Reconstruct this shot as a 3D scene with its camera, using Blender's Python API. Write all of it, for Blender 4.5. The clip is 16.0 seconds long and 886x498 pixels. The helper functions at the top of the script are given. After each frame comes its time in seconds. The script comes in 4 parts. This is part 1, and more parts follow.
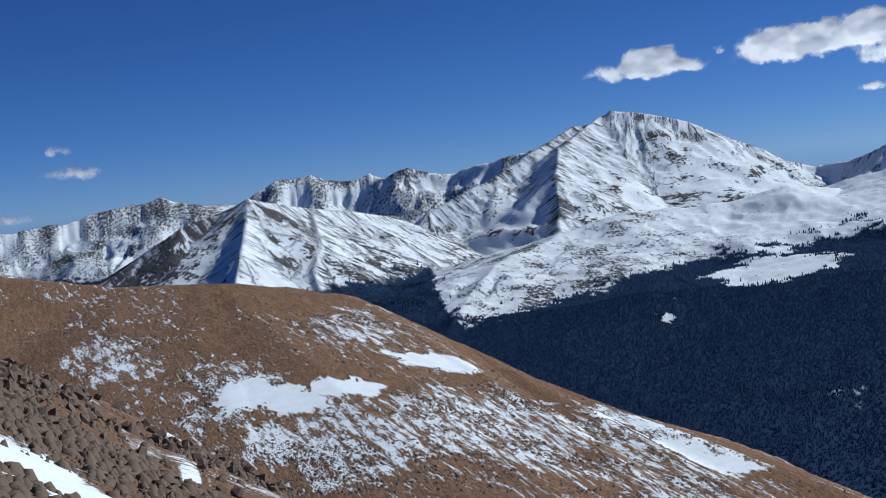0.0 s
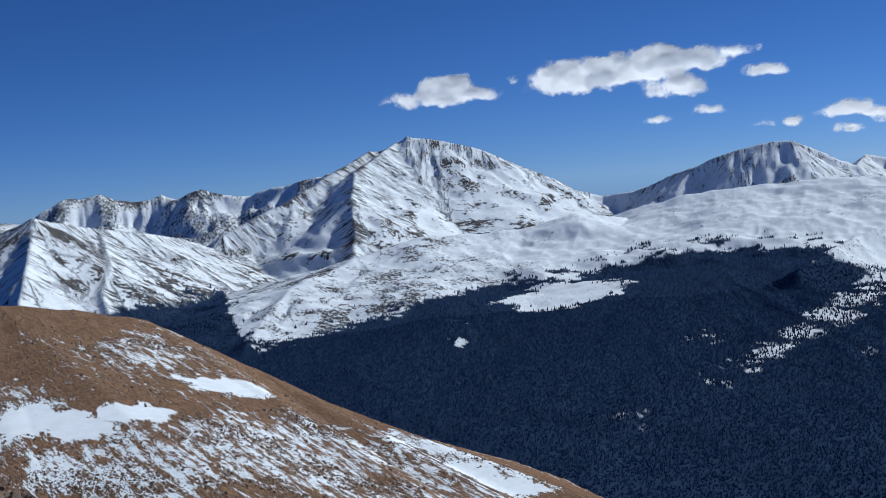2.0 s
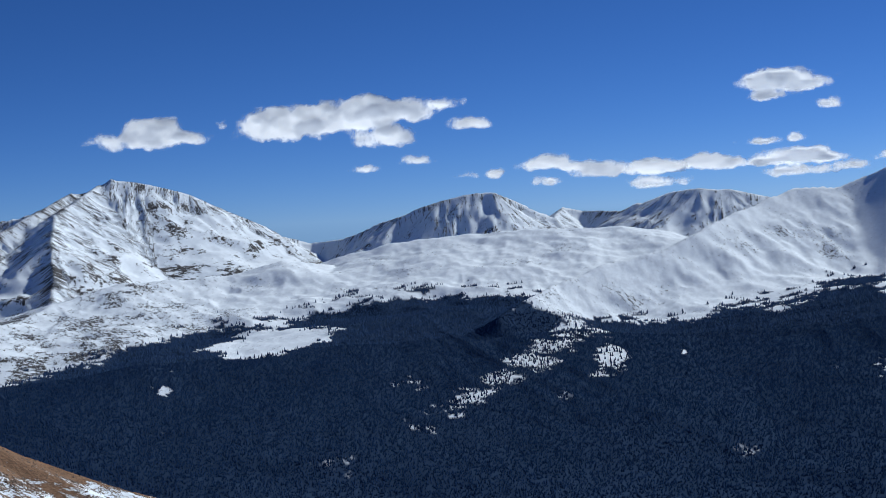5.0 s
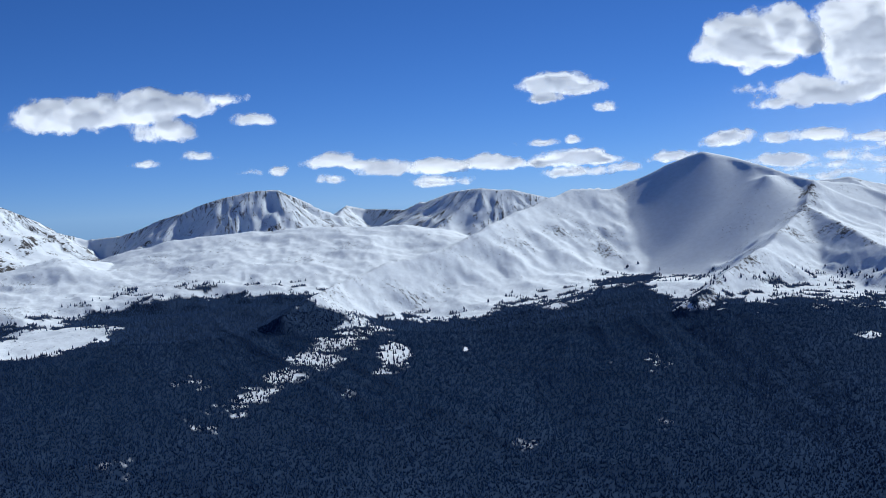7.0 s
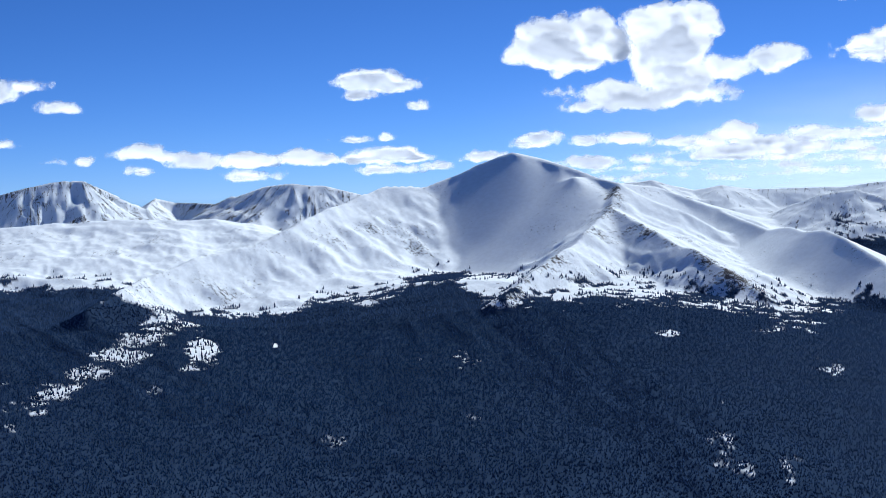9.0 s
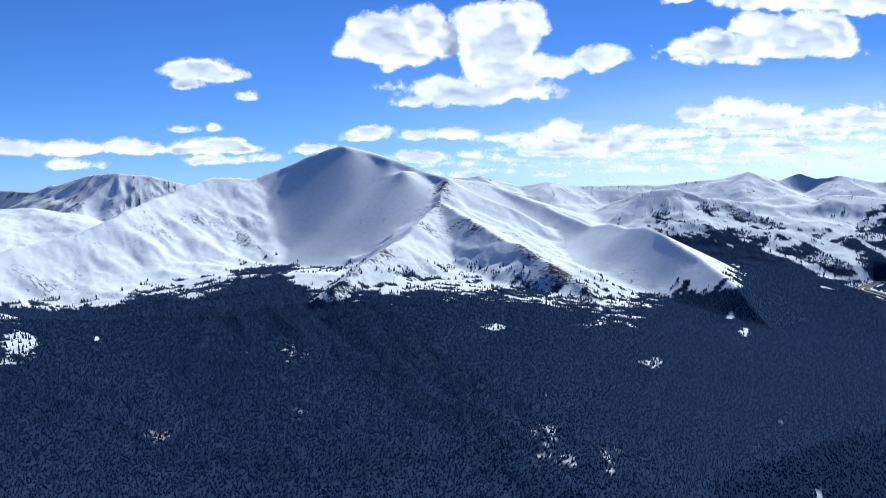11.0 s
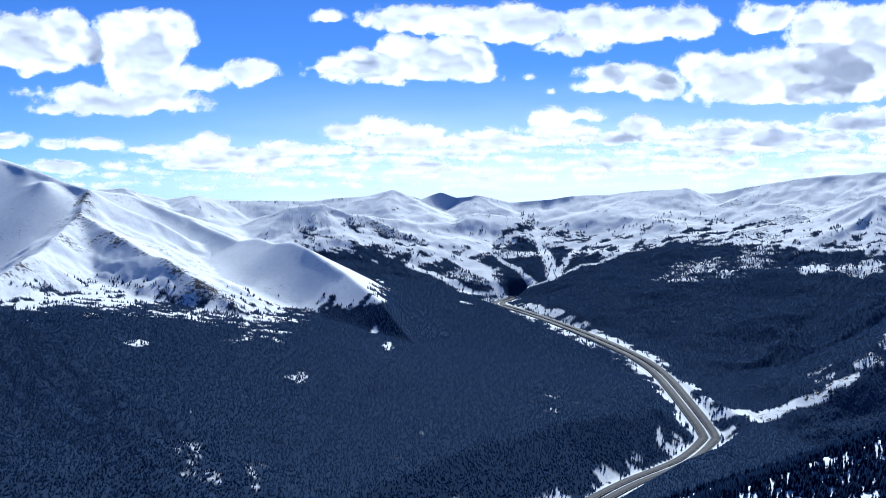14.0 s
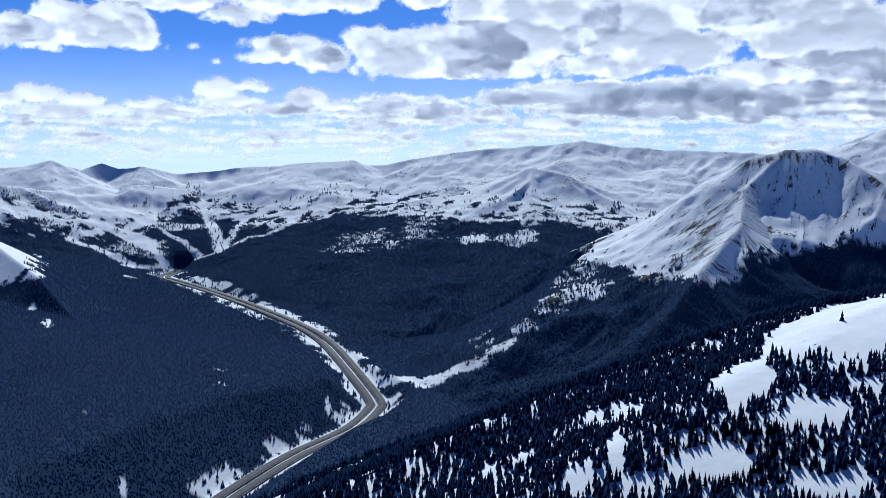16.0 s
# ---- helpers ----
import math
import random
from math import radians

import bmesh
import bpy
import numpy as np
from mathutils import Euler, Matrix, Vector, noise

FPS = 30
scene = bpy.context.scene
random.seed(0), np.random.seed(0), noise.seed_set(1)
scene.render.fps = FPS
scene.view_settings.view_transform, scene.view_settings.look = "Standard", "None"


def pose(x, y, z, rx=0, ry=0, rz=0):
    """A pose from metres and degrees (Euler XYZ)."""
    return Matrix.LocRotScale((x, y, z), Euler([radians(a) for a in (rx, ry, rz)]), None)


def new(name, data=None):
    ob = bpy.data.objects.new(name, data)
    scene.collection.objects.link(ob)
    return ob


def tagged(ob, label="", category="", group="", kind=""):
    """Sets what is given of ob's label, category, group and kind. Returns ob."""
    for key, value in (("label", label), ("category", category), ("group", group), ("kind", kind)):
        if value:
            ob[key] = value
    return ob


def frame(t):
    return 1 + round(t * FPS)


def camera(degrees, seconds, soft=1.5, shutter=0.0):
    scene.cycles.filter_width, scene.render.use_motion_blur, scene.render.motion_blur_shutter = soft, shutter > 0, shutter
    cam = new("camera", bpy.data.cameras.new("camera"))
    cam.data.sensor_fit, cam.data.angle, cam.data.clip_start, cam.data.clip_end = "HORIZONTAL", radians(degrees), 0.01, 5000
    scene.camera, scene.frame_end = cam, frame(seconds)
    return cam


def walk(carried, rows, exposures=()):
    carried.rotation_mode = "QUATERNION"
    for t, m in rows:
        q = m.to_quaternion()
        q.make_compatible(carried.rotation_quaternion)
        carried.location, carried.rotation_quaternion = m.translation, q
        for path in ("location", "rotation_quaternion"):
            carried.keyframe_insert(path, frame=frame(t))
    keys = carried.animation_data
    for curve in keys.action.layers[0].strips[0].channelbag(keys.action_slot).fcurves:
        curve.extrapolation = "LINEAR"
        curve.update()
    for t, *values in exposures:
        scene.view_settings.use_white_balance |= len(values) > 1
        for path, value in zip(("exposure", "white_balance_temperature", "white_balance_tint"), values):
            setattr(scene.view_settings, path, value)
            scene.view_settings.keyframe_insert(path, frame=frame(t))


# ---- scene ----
# ---- camera: turns on the spot, held by hand on a hillside ----
EYE = 345.0
cam = camera(36.85, 16.0, soft=0.75)
ROWS = [
    (0.0, -0.24, -2.95, 5.44),
    (0.5, -2.05, -3.06, 5.18),
    (1.0, -4.48, -3.03, 4.88),
    (1.5, -6.83, -2.87, 4.60),
    (2.0, -9.04, -2.65, 4.32),
    (2.5, -11.18, -2.38, 4.06),
    (3.0, -13.22, -2.12, 3.87),
    (3.5, -15.23, -1.86, 3.68),
    (4.0, -17.24, -1.63, 3.53),
    (6.5, -28.53, -1.83, 2.88),
    (7.0, -30.85, -2.02, 2.73),
    (7.5, -33.07, -2.19, 2.58),
    (8.0, -35.15, -2.31, 2.33),
    (8.5, -37.04, -2.41, 1.95),
    (9.0, -38.91, -2.46, 1.56),
    (11.5, -48.19, -3.08, 0.64),
    (12.0, -50.24, -3.29, 0.73),
    (12.5, -52.48, -3.36, 0.66),
    (13.0, -55.11, -3.16, 0.36),
    (13.5, -58.06, -2.72, -0.07),
    (14.0, -61.33, -2.25, -0.53),
    (14.5, -64.92, -2.01, -0.67),
    (15.0, -68.43, -2.18, -0.73),
    (15.5, -72.01, -2.72, -0.67),
    (16.0, -75.59, -3.31, -0.72),
]
EXPOSURES = [(0.0, -0.31, 5850, 4), (4.0, -0.27, 5850, 4), (6.5, -0.22, 5850, 4), (7.5, 0.06, 5850, 4), (9.0, 0.24, 5850, 4), (12.5, 0.37, 5700, 4), (14.5, 0.45, 5650, 4), (16.0, 0.08, 5650, 4)]
walk(cam, [(t, pose(0, 0, EYE, 90 + pitch, roll, yaw)) for t, yaw, pitch, roll in ROWS], EXPOSURES)

# ---- light ----
SUN_BEARING, SUN_HEIGHT = 74.0, 34.0   # degrees clockwise from +y, degrees above the horizon
sb, sh = radians(SUN_BEARING), radians(SUN_HEIGHT)
to_sun = Vector((math.sin(sb) * math.cos(sh), math.cos(sb) * math.cos(sh), math.sin(sh)))
sun = new("sun", bpy.data.lights.new("sun", "SUN"))
sun.data.energy, sun.data.angle, sun.data.color = 5.0, radians(0.5), (1.0, 0.95, 0.88)
sun.matrix_world = Matrix.Translation((0, 0, 2000)) @ to_sun.to_track_quat("Z", "Y").to_matrix().to_4x4()
world = bpy.data.worlds.new("sky")
scene.world = world
world.use_nodes = True
wn, wl = world.node_tree.nodes, world.node_tree.links
sky = wn.new("ShaderNodeTexSky")
sky.sky_type, sky.sun_disc = "NISHITA", False
sky.sun_elevation, sky.sun_rotation = sh, sb
sky.altitude, sky.air_density, sky.dust_density, sky.ozone_density = 4000, 0.7, 0.6, 5.0
wn["Background"].inputs["Strength"].default_value = 0.066
rich = wn.new("ShaderNodeHueSaturation")
rich.inputs["Saturation"].default_value = 1.1
wl.new(sky.outputs["Color"], rich.inputs["Color"])
clear_air = wn.new("ShaderNodeMix")          # thin, clean mountain air: a deeper blue
clear_air.data_type, clear_air.blend_type = "RGBA", "MULTIPLY"
clear_air.inputs[0].default_value, clear_air.inputs[7].default_value = 1.0, (0.87, 0.95, 1.25, 1)
wl.new(rich.outputs["Color"], clear_air.inputs[6])
wl.new(clear_air.outputs[2], wn["Background"].inputs["Color"])


# ---- materials ----
def material(name):
    m = bpy.data.materials.new(name)
    m.use_nodes = True
    return m, m.node_tree.nodes, m.node_tree.links, m.node_tree.nodes["Principled BSDF"]


def math_node(n, l, op, a, b=None, c=None):
    x = n.new("ShaderNodeMath")
    x.operation = op
    for i, v in enumerate((a, b, c)):
        if v is None:
            continue
        if isinstance(v, (int, float)):
            x.inputs[i].default_value = v
        else:
            l.new(v, x.inputs[i])
    return x.outputs[0]


def noise_node(n, l, vec, scale, detail=4.0, rough=0.55, distort=0.0):
    x = n.new("ShaderNodeTexNoise")
    x.inputs["Scale"].default_value, x.inputs["Detail"].default_value = scale, detail
    x.inputs["Roughness"].default_value, x.inputs["Distortion"].default_value = rough, distort
    l.new(vec, x.inputs["Vector"])
    return x.outputs["Fac"]


def step_node(n, l, v, lo, hi):
    x = n.new("ShaderNodeMapRange")
    x.interpolation_type = "SMOOTHSTEP"
    x.inputs["From Min"].default_value, x.inputs["From Max"].default_value = lo, hi
    l.new(v, x.inputs["Value"])
    return x.outputs["Result"]


def mix_node(n, l, fac, a, b):
    x = n.new("ShaderNodeMix")
    x.data_type = "RGBA"
    for sock, v in ((x.inputs[0], fac), (x.inputs[6], a), (x.inputs[7], b)):
        if isinstance(v, (int, float)):
            sock.default_value = v
        elif isinstance(v, tuple):
            sock.default_value = (*v, 1)
        else:
            l.new(v, sock)
    return x.outputs[2]


def attr_node(n, name):
    x = n.new("ShaderNodeAttribute")
    x.attribute_name = name
    return x.outputs["Fac"]


def stretched(n, l, pos, scale, turn=0.0):
    x = n.new("ShaderNodeMapping")
    x.vector_type = "TEXTURE" if turn else "POINT"
    x.inputs["Rotation"].default_value = (0, 0, turn)
    x.inputs["Scale"].default_value = scale
    l.new(pos, x.inputs["Vector"])
    return x.outputs["Vector"]


def ground_material(name, rock_a, rock_b, grain, relief, snow=(0.82, 0.88, 0.95), wind=None, broken=2.6):
    """Snow lying over bare ground: 'bare' (0 snow, 1 bare) and 'wood' (forest floor) come with the surface; grain is
    the size in metres of the patches."""
    m, n, l, b = material(name)
    pos = n.new("ShaderNodeNewGeometry").outputs["Position"]
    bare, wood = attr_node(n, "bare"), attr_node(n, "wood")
    if wind:
        tall = stretched(n, l, pos, (4.0, 1.0, 4.0), wind)
    else:
        way = n.new("ShaderNodeCombineXYZ")          # along the crest, and down the fall line, where streaks run long
        l.new(attr_node(n, "crest"), way.inputs[0])
        l.new(math_node(n, l, "MULTIPLY", attr_node(n, "down"), 0.13), way.inputs[1])
        tall = way.outputs[0]
    coarse = noise_node(n, l, tall, 1 / grain, 5, 0.62)
    fine = noise_node(n, l, tall, 5 / grain, 5, 0.72)
    both = math_node(n, l, "ADD", math_node(n, l, "MULTIPLY", coarse, 0.55), math_node(n, l, "MULTIPLY", fine, 0.45))
    edge = math_node(n, l, "ADD", bare, math_node(n, l, "MULTIPLY", math_node(n, l, "SUBTRACT", both, 0.5), broken))
    uncovered = step_node(n, l, edge, 0.42, 0.58)
    rock = mix_node(n, l, step_node(n, l, coarse, 0.35, 0.65), rock_a, rock_b)
    rock = mix_node(n, l, math_node(n, l, "MULTIPLY", step_node(n, l, fine, 0.42, 0.62), 0.75), rock, tuple(0.25 * c + 0.02 for c in rock_a))
    drift = mix_node(n, l, step_node(n, l, noise_node(n, l, pos, 0.6 / grain, 3), 0.3, 0.7), snow, tuple(0.93 * c for c in snow))
    ground = mix_node(n, l, uncovered, drift, rock)
    # forest floor takes the trees' dark blue: shade and haze put into its colour
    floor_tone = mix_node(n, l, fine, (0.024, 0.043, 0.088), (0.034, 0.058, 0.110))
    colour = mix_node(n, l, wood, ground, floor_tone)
    l.new(colour, b.inputs["Base Color"])
    b.inputs["Roughness"].default_value = 0.85
    b.inputs["Specular IOR Level"].default_value = 0.0
    bump = n.new("ShaderNodeBump")
    bump.inputs["Strength"].default_value, bump.inputs["Distance"].default_value = 0.6, relief
    stony = math_node(n, l, "ADD", math_node(n, l, "MULTIPLY", uncovered, 0.75), 0.25)
    l.new(math_node(n, l, "MULTIPLY", both, stony), bump.inputs["Height"])
    l.new(bump.outputs["Normal"], b.inputs["Normal"])
    return m


ALPINE = ground_material("snowy alpine rock", (0.085, 0.085, 0.092), (0.145, 0.14, 0.14), 6.5, 4.0, broken=3.3)
TUNDRA = ground_material("brown tundra with snow", (0.20, 0.122, 0.078), (0.29, 0.180, 0.116), 1.7, 0.6, wind=math.atan2(-0.93, 0.37), broken=4.6)
SCREE = ground_material("rocky near slope", (0.17, 0.104, 0.068), (0.26, 0.16, 0.104), 0.6, 0.2)


# ---- the lie of the land ----
def lattice(ix, iy, seed):
    h = (ix * 374761393 + iy * 668265263 + seed * 2147483647) & 0xFFFFFFFF
    h = ((h ^ (h >> 13)) * 1274126177) & 0xFFFFFFFF
    return ((h ^ (h >> 16)) & 0xFFFF) / 65535.0


def value_noise(x, y, seed=0):
    """Smooth noise from 0 to 1, one bump a unit."""
    fx, fy = np.floor(x), np.floor(y)
    ix, iy = fx.astype(np.int64), fy.astype(np.int64)
    u, v = x - fx, y - fy
    u, v = u * u * u * (u * (6 * u - 15) + 10), v * v * v * (v * (6 * v - 15) + 10)
    a, b = lattice(ix, iy, seed), lattice(ix + 1, iy, seed)
    c, d = lattice(ix, iy + 1, seed), lattice(ix + 1, iy + 1, seed)
    return (a + (b - a) * u) * (1 - v) + (c + (d - c) * u) * v


def fbm(x, y, octaves=4, seed=0, gain=0.5):
    total, amp, norm = 0.0, 1.0, 0.0
    for o in range(octaves):
        total = total + amp * value_noise(x * 2 ** o + 17.3 * o, y * 2 ** o - 9.1 * o, seed + o)
        x, y = 0.8 * x - 0.6 * y, 0.6 * x + 0.8 * y
        norm += amp
        amp *= gain
    return total / norm


def smooth(v, lo, hi):
    t = np.clip((v - lo) / (hi - lo), 0, 1)
    return t * t * (3 - 2 * t)


LAND = []   # the ridges, each with its landform's name


def ridge(land, points, near=(0.5, 0.3, 300.0), back=0.6, gully=(12.0, 70.0), bare=0.3, rag=3.0, foot=False):
    """A crest through points (x, y, height). near: its slope at the crest and far below on the side of the valley, and
    over how many metres it eases; back: the slope behind it; gully: depth and spacing of the ribs and couloirs;
    bare: how much rock shows; rag: roughness of the crest; foot: each place hangs from the nearest point of the crest."""
    LAND.append((land, np.array(points, float), near, back, gully, bare, rag, foot))


def line_at(x, y, pts):
    """Distance to a line of points, its height at the nearest place, and how far along that is."""
    best = np.full(x.shape, 1e9)
    z, along, run = np.zeros_like(x), np.zeros_like(x), 0.0
    for p, q in zip(pts[:-1], pts[1:]):
        e = q[:2] - p[:2]
        size = math.hypot(*e)
        t = np.clip(((x - p[0]) * e[0] + (y - p[1]) * e[1]) / size ** 2, 0, 1)
        d = np.hypot(x - p[0] - t * e[0], y - p[1] - t * e[1])
        closer = d < best
        best = np.where(closer, d, best)
        z = np.where(closer, p[2] + t * (q[2] - p[2]), z)
        along = np.where(closer, run + t * size, along)
        run += size
    return best, z, along


def ridge_at(x, y, land, pts, near, back, gully, bare, rag, foot, seed):
    k1, k2, ease = near
    best, closest = np.full(x.shape, -1e9), np.full(x.shape, 1e9)
    rib, crest, down = np.zeros_like(x), np.zeros_like(x), np.zeros_like(x)
    run = 0.0
    r = np.hypot(x, y)
    for p, q in zip(pts[:-1], pts[1:]):
        e = q[:2] - p[:2]
        size = math.hypot(*e)
        t = np.clip(((x - p[0]) * e[0] + (y - p[1]) * e[1]) / size ** 2, 0, 1)
        nx, ny = p[0] + t * e[0], p[1] + t * e[1]
        dx, dy = x - nx, y - ny
        d = np.hypot(dx, dy)
        nr = np.hypot(nx, ny)
        side = (dx * nx + dy * ny) / (d * nr + 1e-6)          # 1: beyond the crest, -1: on the valley's side
        k_near = (k1 - k2) * ease * (1 - np.exp(-d / ease)) + k2 * d
        fall = k_near + (back * d - k_near) * smooth(side, -0.1, 0.5)
        turn = np.arctan2(dx * ny - dy * nx, -(dx * nx + dy * ny))
        s = run + t * size + turn * gully[1] * 0.9
        g = fbm(s / gully[1], d / (gully[1] * 5.0) + seed, 4, seed, 0.55)
        g = 1 - np.abs(2 * g - 1) * 1.6
        grow = 1 - np.exp(-d / (gully[1] * 0.8))
        h = p[2] + t * (q[2] - p[2]) - fall + gully[0] * (g - 0.75) * grow
        higher = d < closest if foot else h > best
        closest = np.minimum(d, closest)
        best, rib = np.where(higher, h, best), np.where(higher, g, rib)
        crest, down = np.where(higher, s + 400 * seed, crest), np.where(higher, d, down)
        run += size
    if rag:
        best = best + rag * (1.6 * fbm(x / 150, y / 150, 2, seed + 6) + fbm(x / 45, y / 45, 4, seed + 5, 0.6) - 1.3) * np.clip(r / 1500, 0.05, 1)
    return best, rib, crest, down


ridge("range_left", [(-1670, 3963, 332), (-1456, 4046, 329), (-1305, 4097, 326), (-1180, 4135, 339), (-1066, 4166, 360), (-918, 4201, 373), (-810, 4172, 368), (-678, 4196, 351), (-576, 4211, 355)], (0.7, 0.35, 200), 0.6, (30, 70), 0.46, 10)
ridge("range_crags", [(-576, 4211, 355), (-497, 4170, 399), (-395, 4181, 407), (-295, 4190, 380), (-208, 4195, 393), (-94, 4149, 396), (-19, 4150, 377), (48, 4150, 364), (168, 4097, 389), (318, 4037, 425), (424, 3977, 476), (481, 3971, 474), (532, 3964, 509)], (0.9, 0.62, 120), 0.6, (36, 70), 0.42, 14)
ridge("peak_a", [(532, 3964, 505), (639, 3949, 487), (752, 3929, 449), (833, 3912, 407), (913, 3894, 368), (1009, 3871, 315), (1097, 3847, 286)], (0.65, 0.5, 300), 0.5, (18, 34), 0.33, 5)
ridge("peak_a", [(495, 3949, 490), (344, 3684, 409), (306, 3436, 333), (289, 3237, 238), (271, 3138, 203)], (0.62, 0.5, 200), 0.6, (16, 30), 0.34, 6)
ridge("peak_a", [(417, 3928, 468), (285, 3739, 414), (151, 3597, 344), (-26, 3450, 267)], (0.65, 0.5, 200), 0.6, (16, 30), 0.32, 6)
ridge("range_middle", [(1097, 3847, 286), (1172, 3772, 291), (1254, 3693, 329), (1293, 3626, 347), (1410, 3583, 388), (1478, 3555, 404), (1552, 3523, 405), (1594, 3504, 381), (1706, 3452, 322), (1798, 3573, 351), (1853, 3545, 337), (1903, 3404, 328), (1920, 3337, 351)], (0.8, 0.45, 200), 0.5, (26, 60), 0.27, 5)
ridge("peak_cornice", [(1905, 3346, 338), (1937, 3269, 359), (1947, 3205, 376), (1988, 3121, 381), (2053, 3078, 373), (2136, 3021, 347), (2192, 2981, 325)], (0.6, 0.4, 200), 0.5, (24, 60), 0.3, 4)
ridge("peak_pyramid", [(-425, 2970, 344), (-367, 3028, 325), (-299, 3086, 309), (-228, 3142, 296), (-131, 3247, 272), (-56, 3400, 236)], (0.6, 0.4, 250), 0.5, (14, 50), 0.40, 4)
ridge("peak_pyramid", [(-425, 2970, 344), (-493, 2959, 320), (-569, 2895, 293), (-643, 2828, 244), (-706, 2761, 202), (-766, 2693, 163)], (0.6, 0.5, 250), 0.5, (5, 30), 0.66, 3)
ridge("peak_pyramid", [(-425, 2970, 344), (-415, 2820, 287), (-407, 2669, 236), (-404, 2518, 171)], (0.68, 0.5, 200), 0.5, (9, 30), 0.40, 3)
ridge("peak_pyramid", [(-299, 3086, 309), (-259, 2838, 237), (-267, 2687, 189), (-246, 2588, 151)], (0.6, 0.45, 200), 0.5, (10, 45), 0.40, 3)
ridge("plateau_front", [(-13, 2150, 94), (37, 2350, 134), (95, 2548, 175), (246, 2789, 212), (377, 2875, 238), (494, 2908, 237), (627, 2934, 238), (765, 2952, 260), (848, 2982, 254), (931, 3009, 241), (1065, 3018, 288), (1217, 2960, 297), (1410, 2872, 298), (1554, 2797, 300), (1576, 2727, 235), (1592, 2660, 196)], (0.30, 0.16, 200), 0.25, (7, 130), 0.11, 8)
ridge("hill_knoll", [(905, 2060, 165), (1001, 2126, 190), (1082, 2198, 204), (1248, 2281, 231), (1387, 2317, 250), (1500, 2364, 274), (1635, 2456, 308), (1784, 2535, 342), (1897, 2577, 364), (2003, 2560, 357)], (0.7, 0.33, 240), 0.5, (4, 120), 0.2, 9)
ridge("peak_b", [(2003, 2560, 357), (2088, 2555, 384), (2142, 2511, 415), (2183, 2475, 434), (2216, 2445, 446), (2248, 2416, 435), (2256, 2339, 408), (2284, 2241, 369), (2283, 2171, 356)], (0.70, 0.57, 380), 0.5, (5, 110), 0.06, 1.5)
ridge("peak_b", [(2283, 2171, 356), (2201, 2111, 322), (2146, 2068, 299), (2032, 1999, 273), (1815, 1861, 228), (1674, 1789, 201), (1488, 1688, 163)], (0.6, 0.4, 200), 0.55, (5, 100), 0.2, 9)
ridge("peak_b", [(2210, 2245, 374), (2378, 2288, 359), (2528, 2274, 344), (2573, 2145, 294), (2605, 2026, 254), (2551, 1932, 233)], (0.6, 0.45, 300), 0.3, (8, 120), 0.08, 2)
ridge("peak_b", [(2146, 2067, 296), (2043, 1841, 246), (1989, 1674, 206), (1927, 1513, 159), (1861, 1351, 107), (1807, 1254, 65)], (0.55, 0.35, 200), 0.35, (6, 100), 0.22, 9)
ridge("hill_dome", [(2582, 2134, 287), (2463, 1882, 240), (2414, 1781, 250), (2363, 1682, 253), (2308, 1585, 234), (2228, 1435, 189), (2093, 1274, 151), (1950, 1122, 97), (1766, 939, 40), (1562, 789, 4)], (0.7, 0.35, 200), 0.45, (5, 90), 0.10, 2)
ridge("hill_far", [(2957, 2224, 240), (2996, 2084, 250), (3014, 1969, 282), (3054, 1906, 291), (3015, 1777, 256), (2993, 1613, 181), (2918, 1431, 113)], (0.55, 0.35, 200), 0.45, (22, 70), 0.32, 3)
ridge("range_far", [(2500, 2960, 351), (2708, 2772, 347), (2871, 2602, 362), (2951, 2511, 332), (3000, 2452, 345), (3080, 2396, 327), (3221, 2202, 330), (3310, 2066, 344), (3351, 1999, 366), (3394, 1925, 338), (3476, 1910, 355), (3498, 1869, 342), (3488, 1788, 352), (3533, 1699, 331), (3608, 1532, 350), (3652, 1425, 358), (3664, 1341, 376), (3676, 1225, 380)], (0.38, 0.25, 200), 0.35, (14, 100), 0.16, 6)
ridge("range_far", [(2924, 2180, 279), (2976, 2108, 315), (3028, 2033, 326), (3031, 1945, 298), (3202, 1745, 269), (3287, 1684, 312), (3328, 1600, 302), (3326, 1495, 250), (3262, 1415, 177)], (0.5, 0.25, 200), 0.45, (18, 90), 0.2, 6)
ridge("range_far", [(3676, 1225, 380), (3558, 1284, 306), (3441, 1341, 251), (3327, 1377, 184), (3220, 1397, 149)], (0.5, 0.3, 200), 0.45, (26, 80), 0.2, 5)
ridge("plateau_right", [(3725, 1203, 364), (3733, 1119, 372), (3746, 1003, 393), (3767, 840, 416), (3778, 693, 424), (3782, 555, 438), (3777, 450, 421), (3775, 292, 416), (3729, 75, 411), (3685, -43, 404)], (0.42, 0.22, 200), 0.35, (22, 100), 0.20, 6)
ridge("plateau_right", [(3298, 1379, 169), (3314, 1210, 232), (3334, 1060, 259), (3346, 956, 275), (3377, 842, 315), (3348, 760, 303), (3374, 633, 360), (3343, 539, 343), (3262, 441, 296), (3182, 322, 252), (3048, 231, 206)], (0.45, 0.25, 200), 0.45, (18, 90), 0.22, 6)
ridge("peak_c", [(2436, 463, 95), (2445, 412, 159), (2435, 348, 217), (2439, 236, 268), (2445, 157, 314), (2399, 58, 376), (2400, 0, 390), (2400, -47, 393), (2398, -90, 383), (2347, -125, 360), (2294, -161, 332), (2236, -254, 281)], (0.64, 0.60, 250), 0.5, (10, 55), 0.24, 4)
ridge("peak_c", [(2400, 0, 390), (2299, 63, 329), (2149, 66, 267), (1997, 117, 205), (1844, 152, 151)], (0.65, 0.42, 200), 0.6, (10, 60), 0.34, 3)
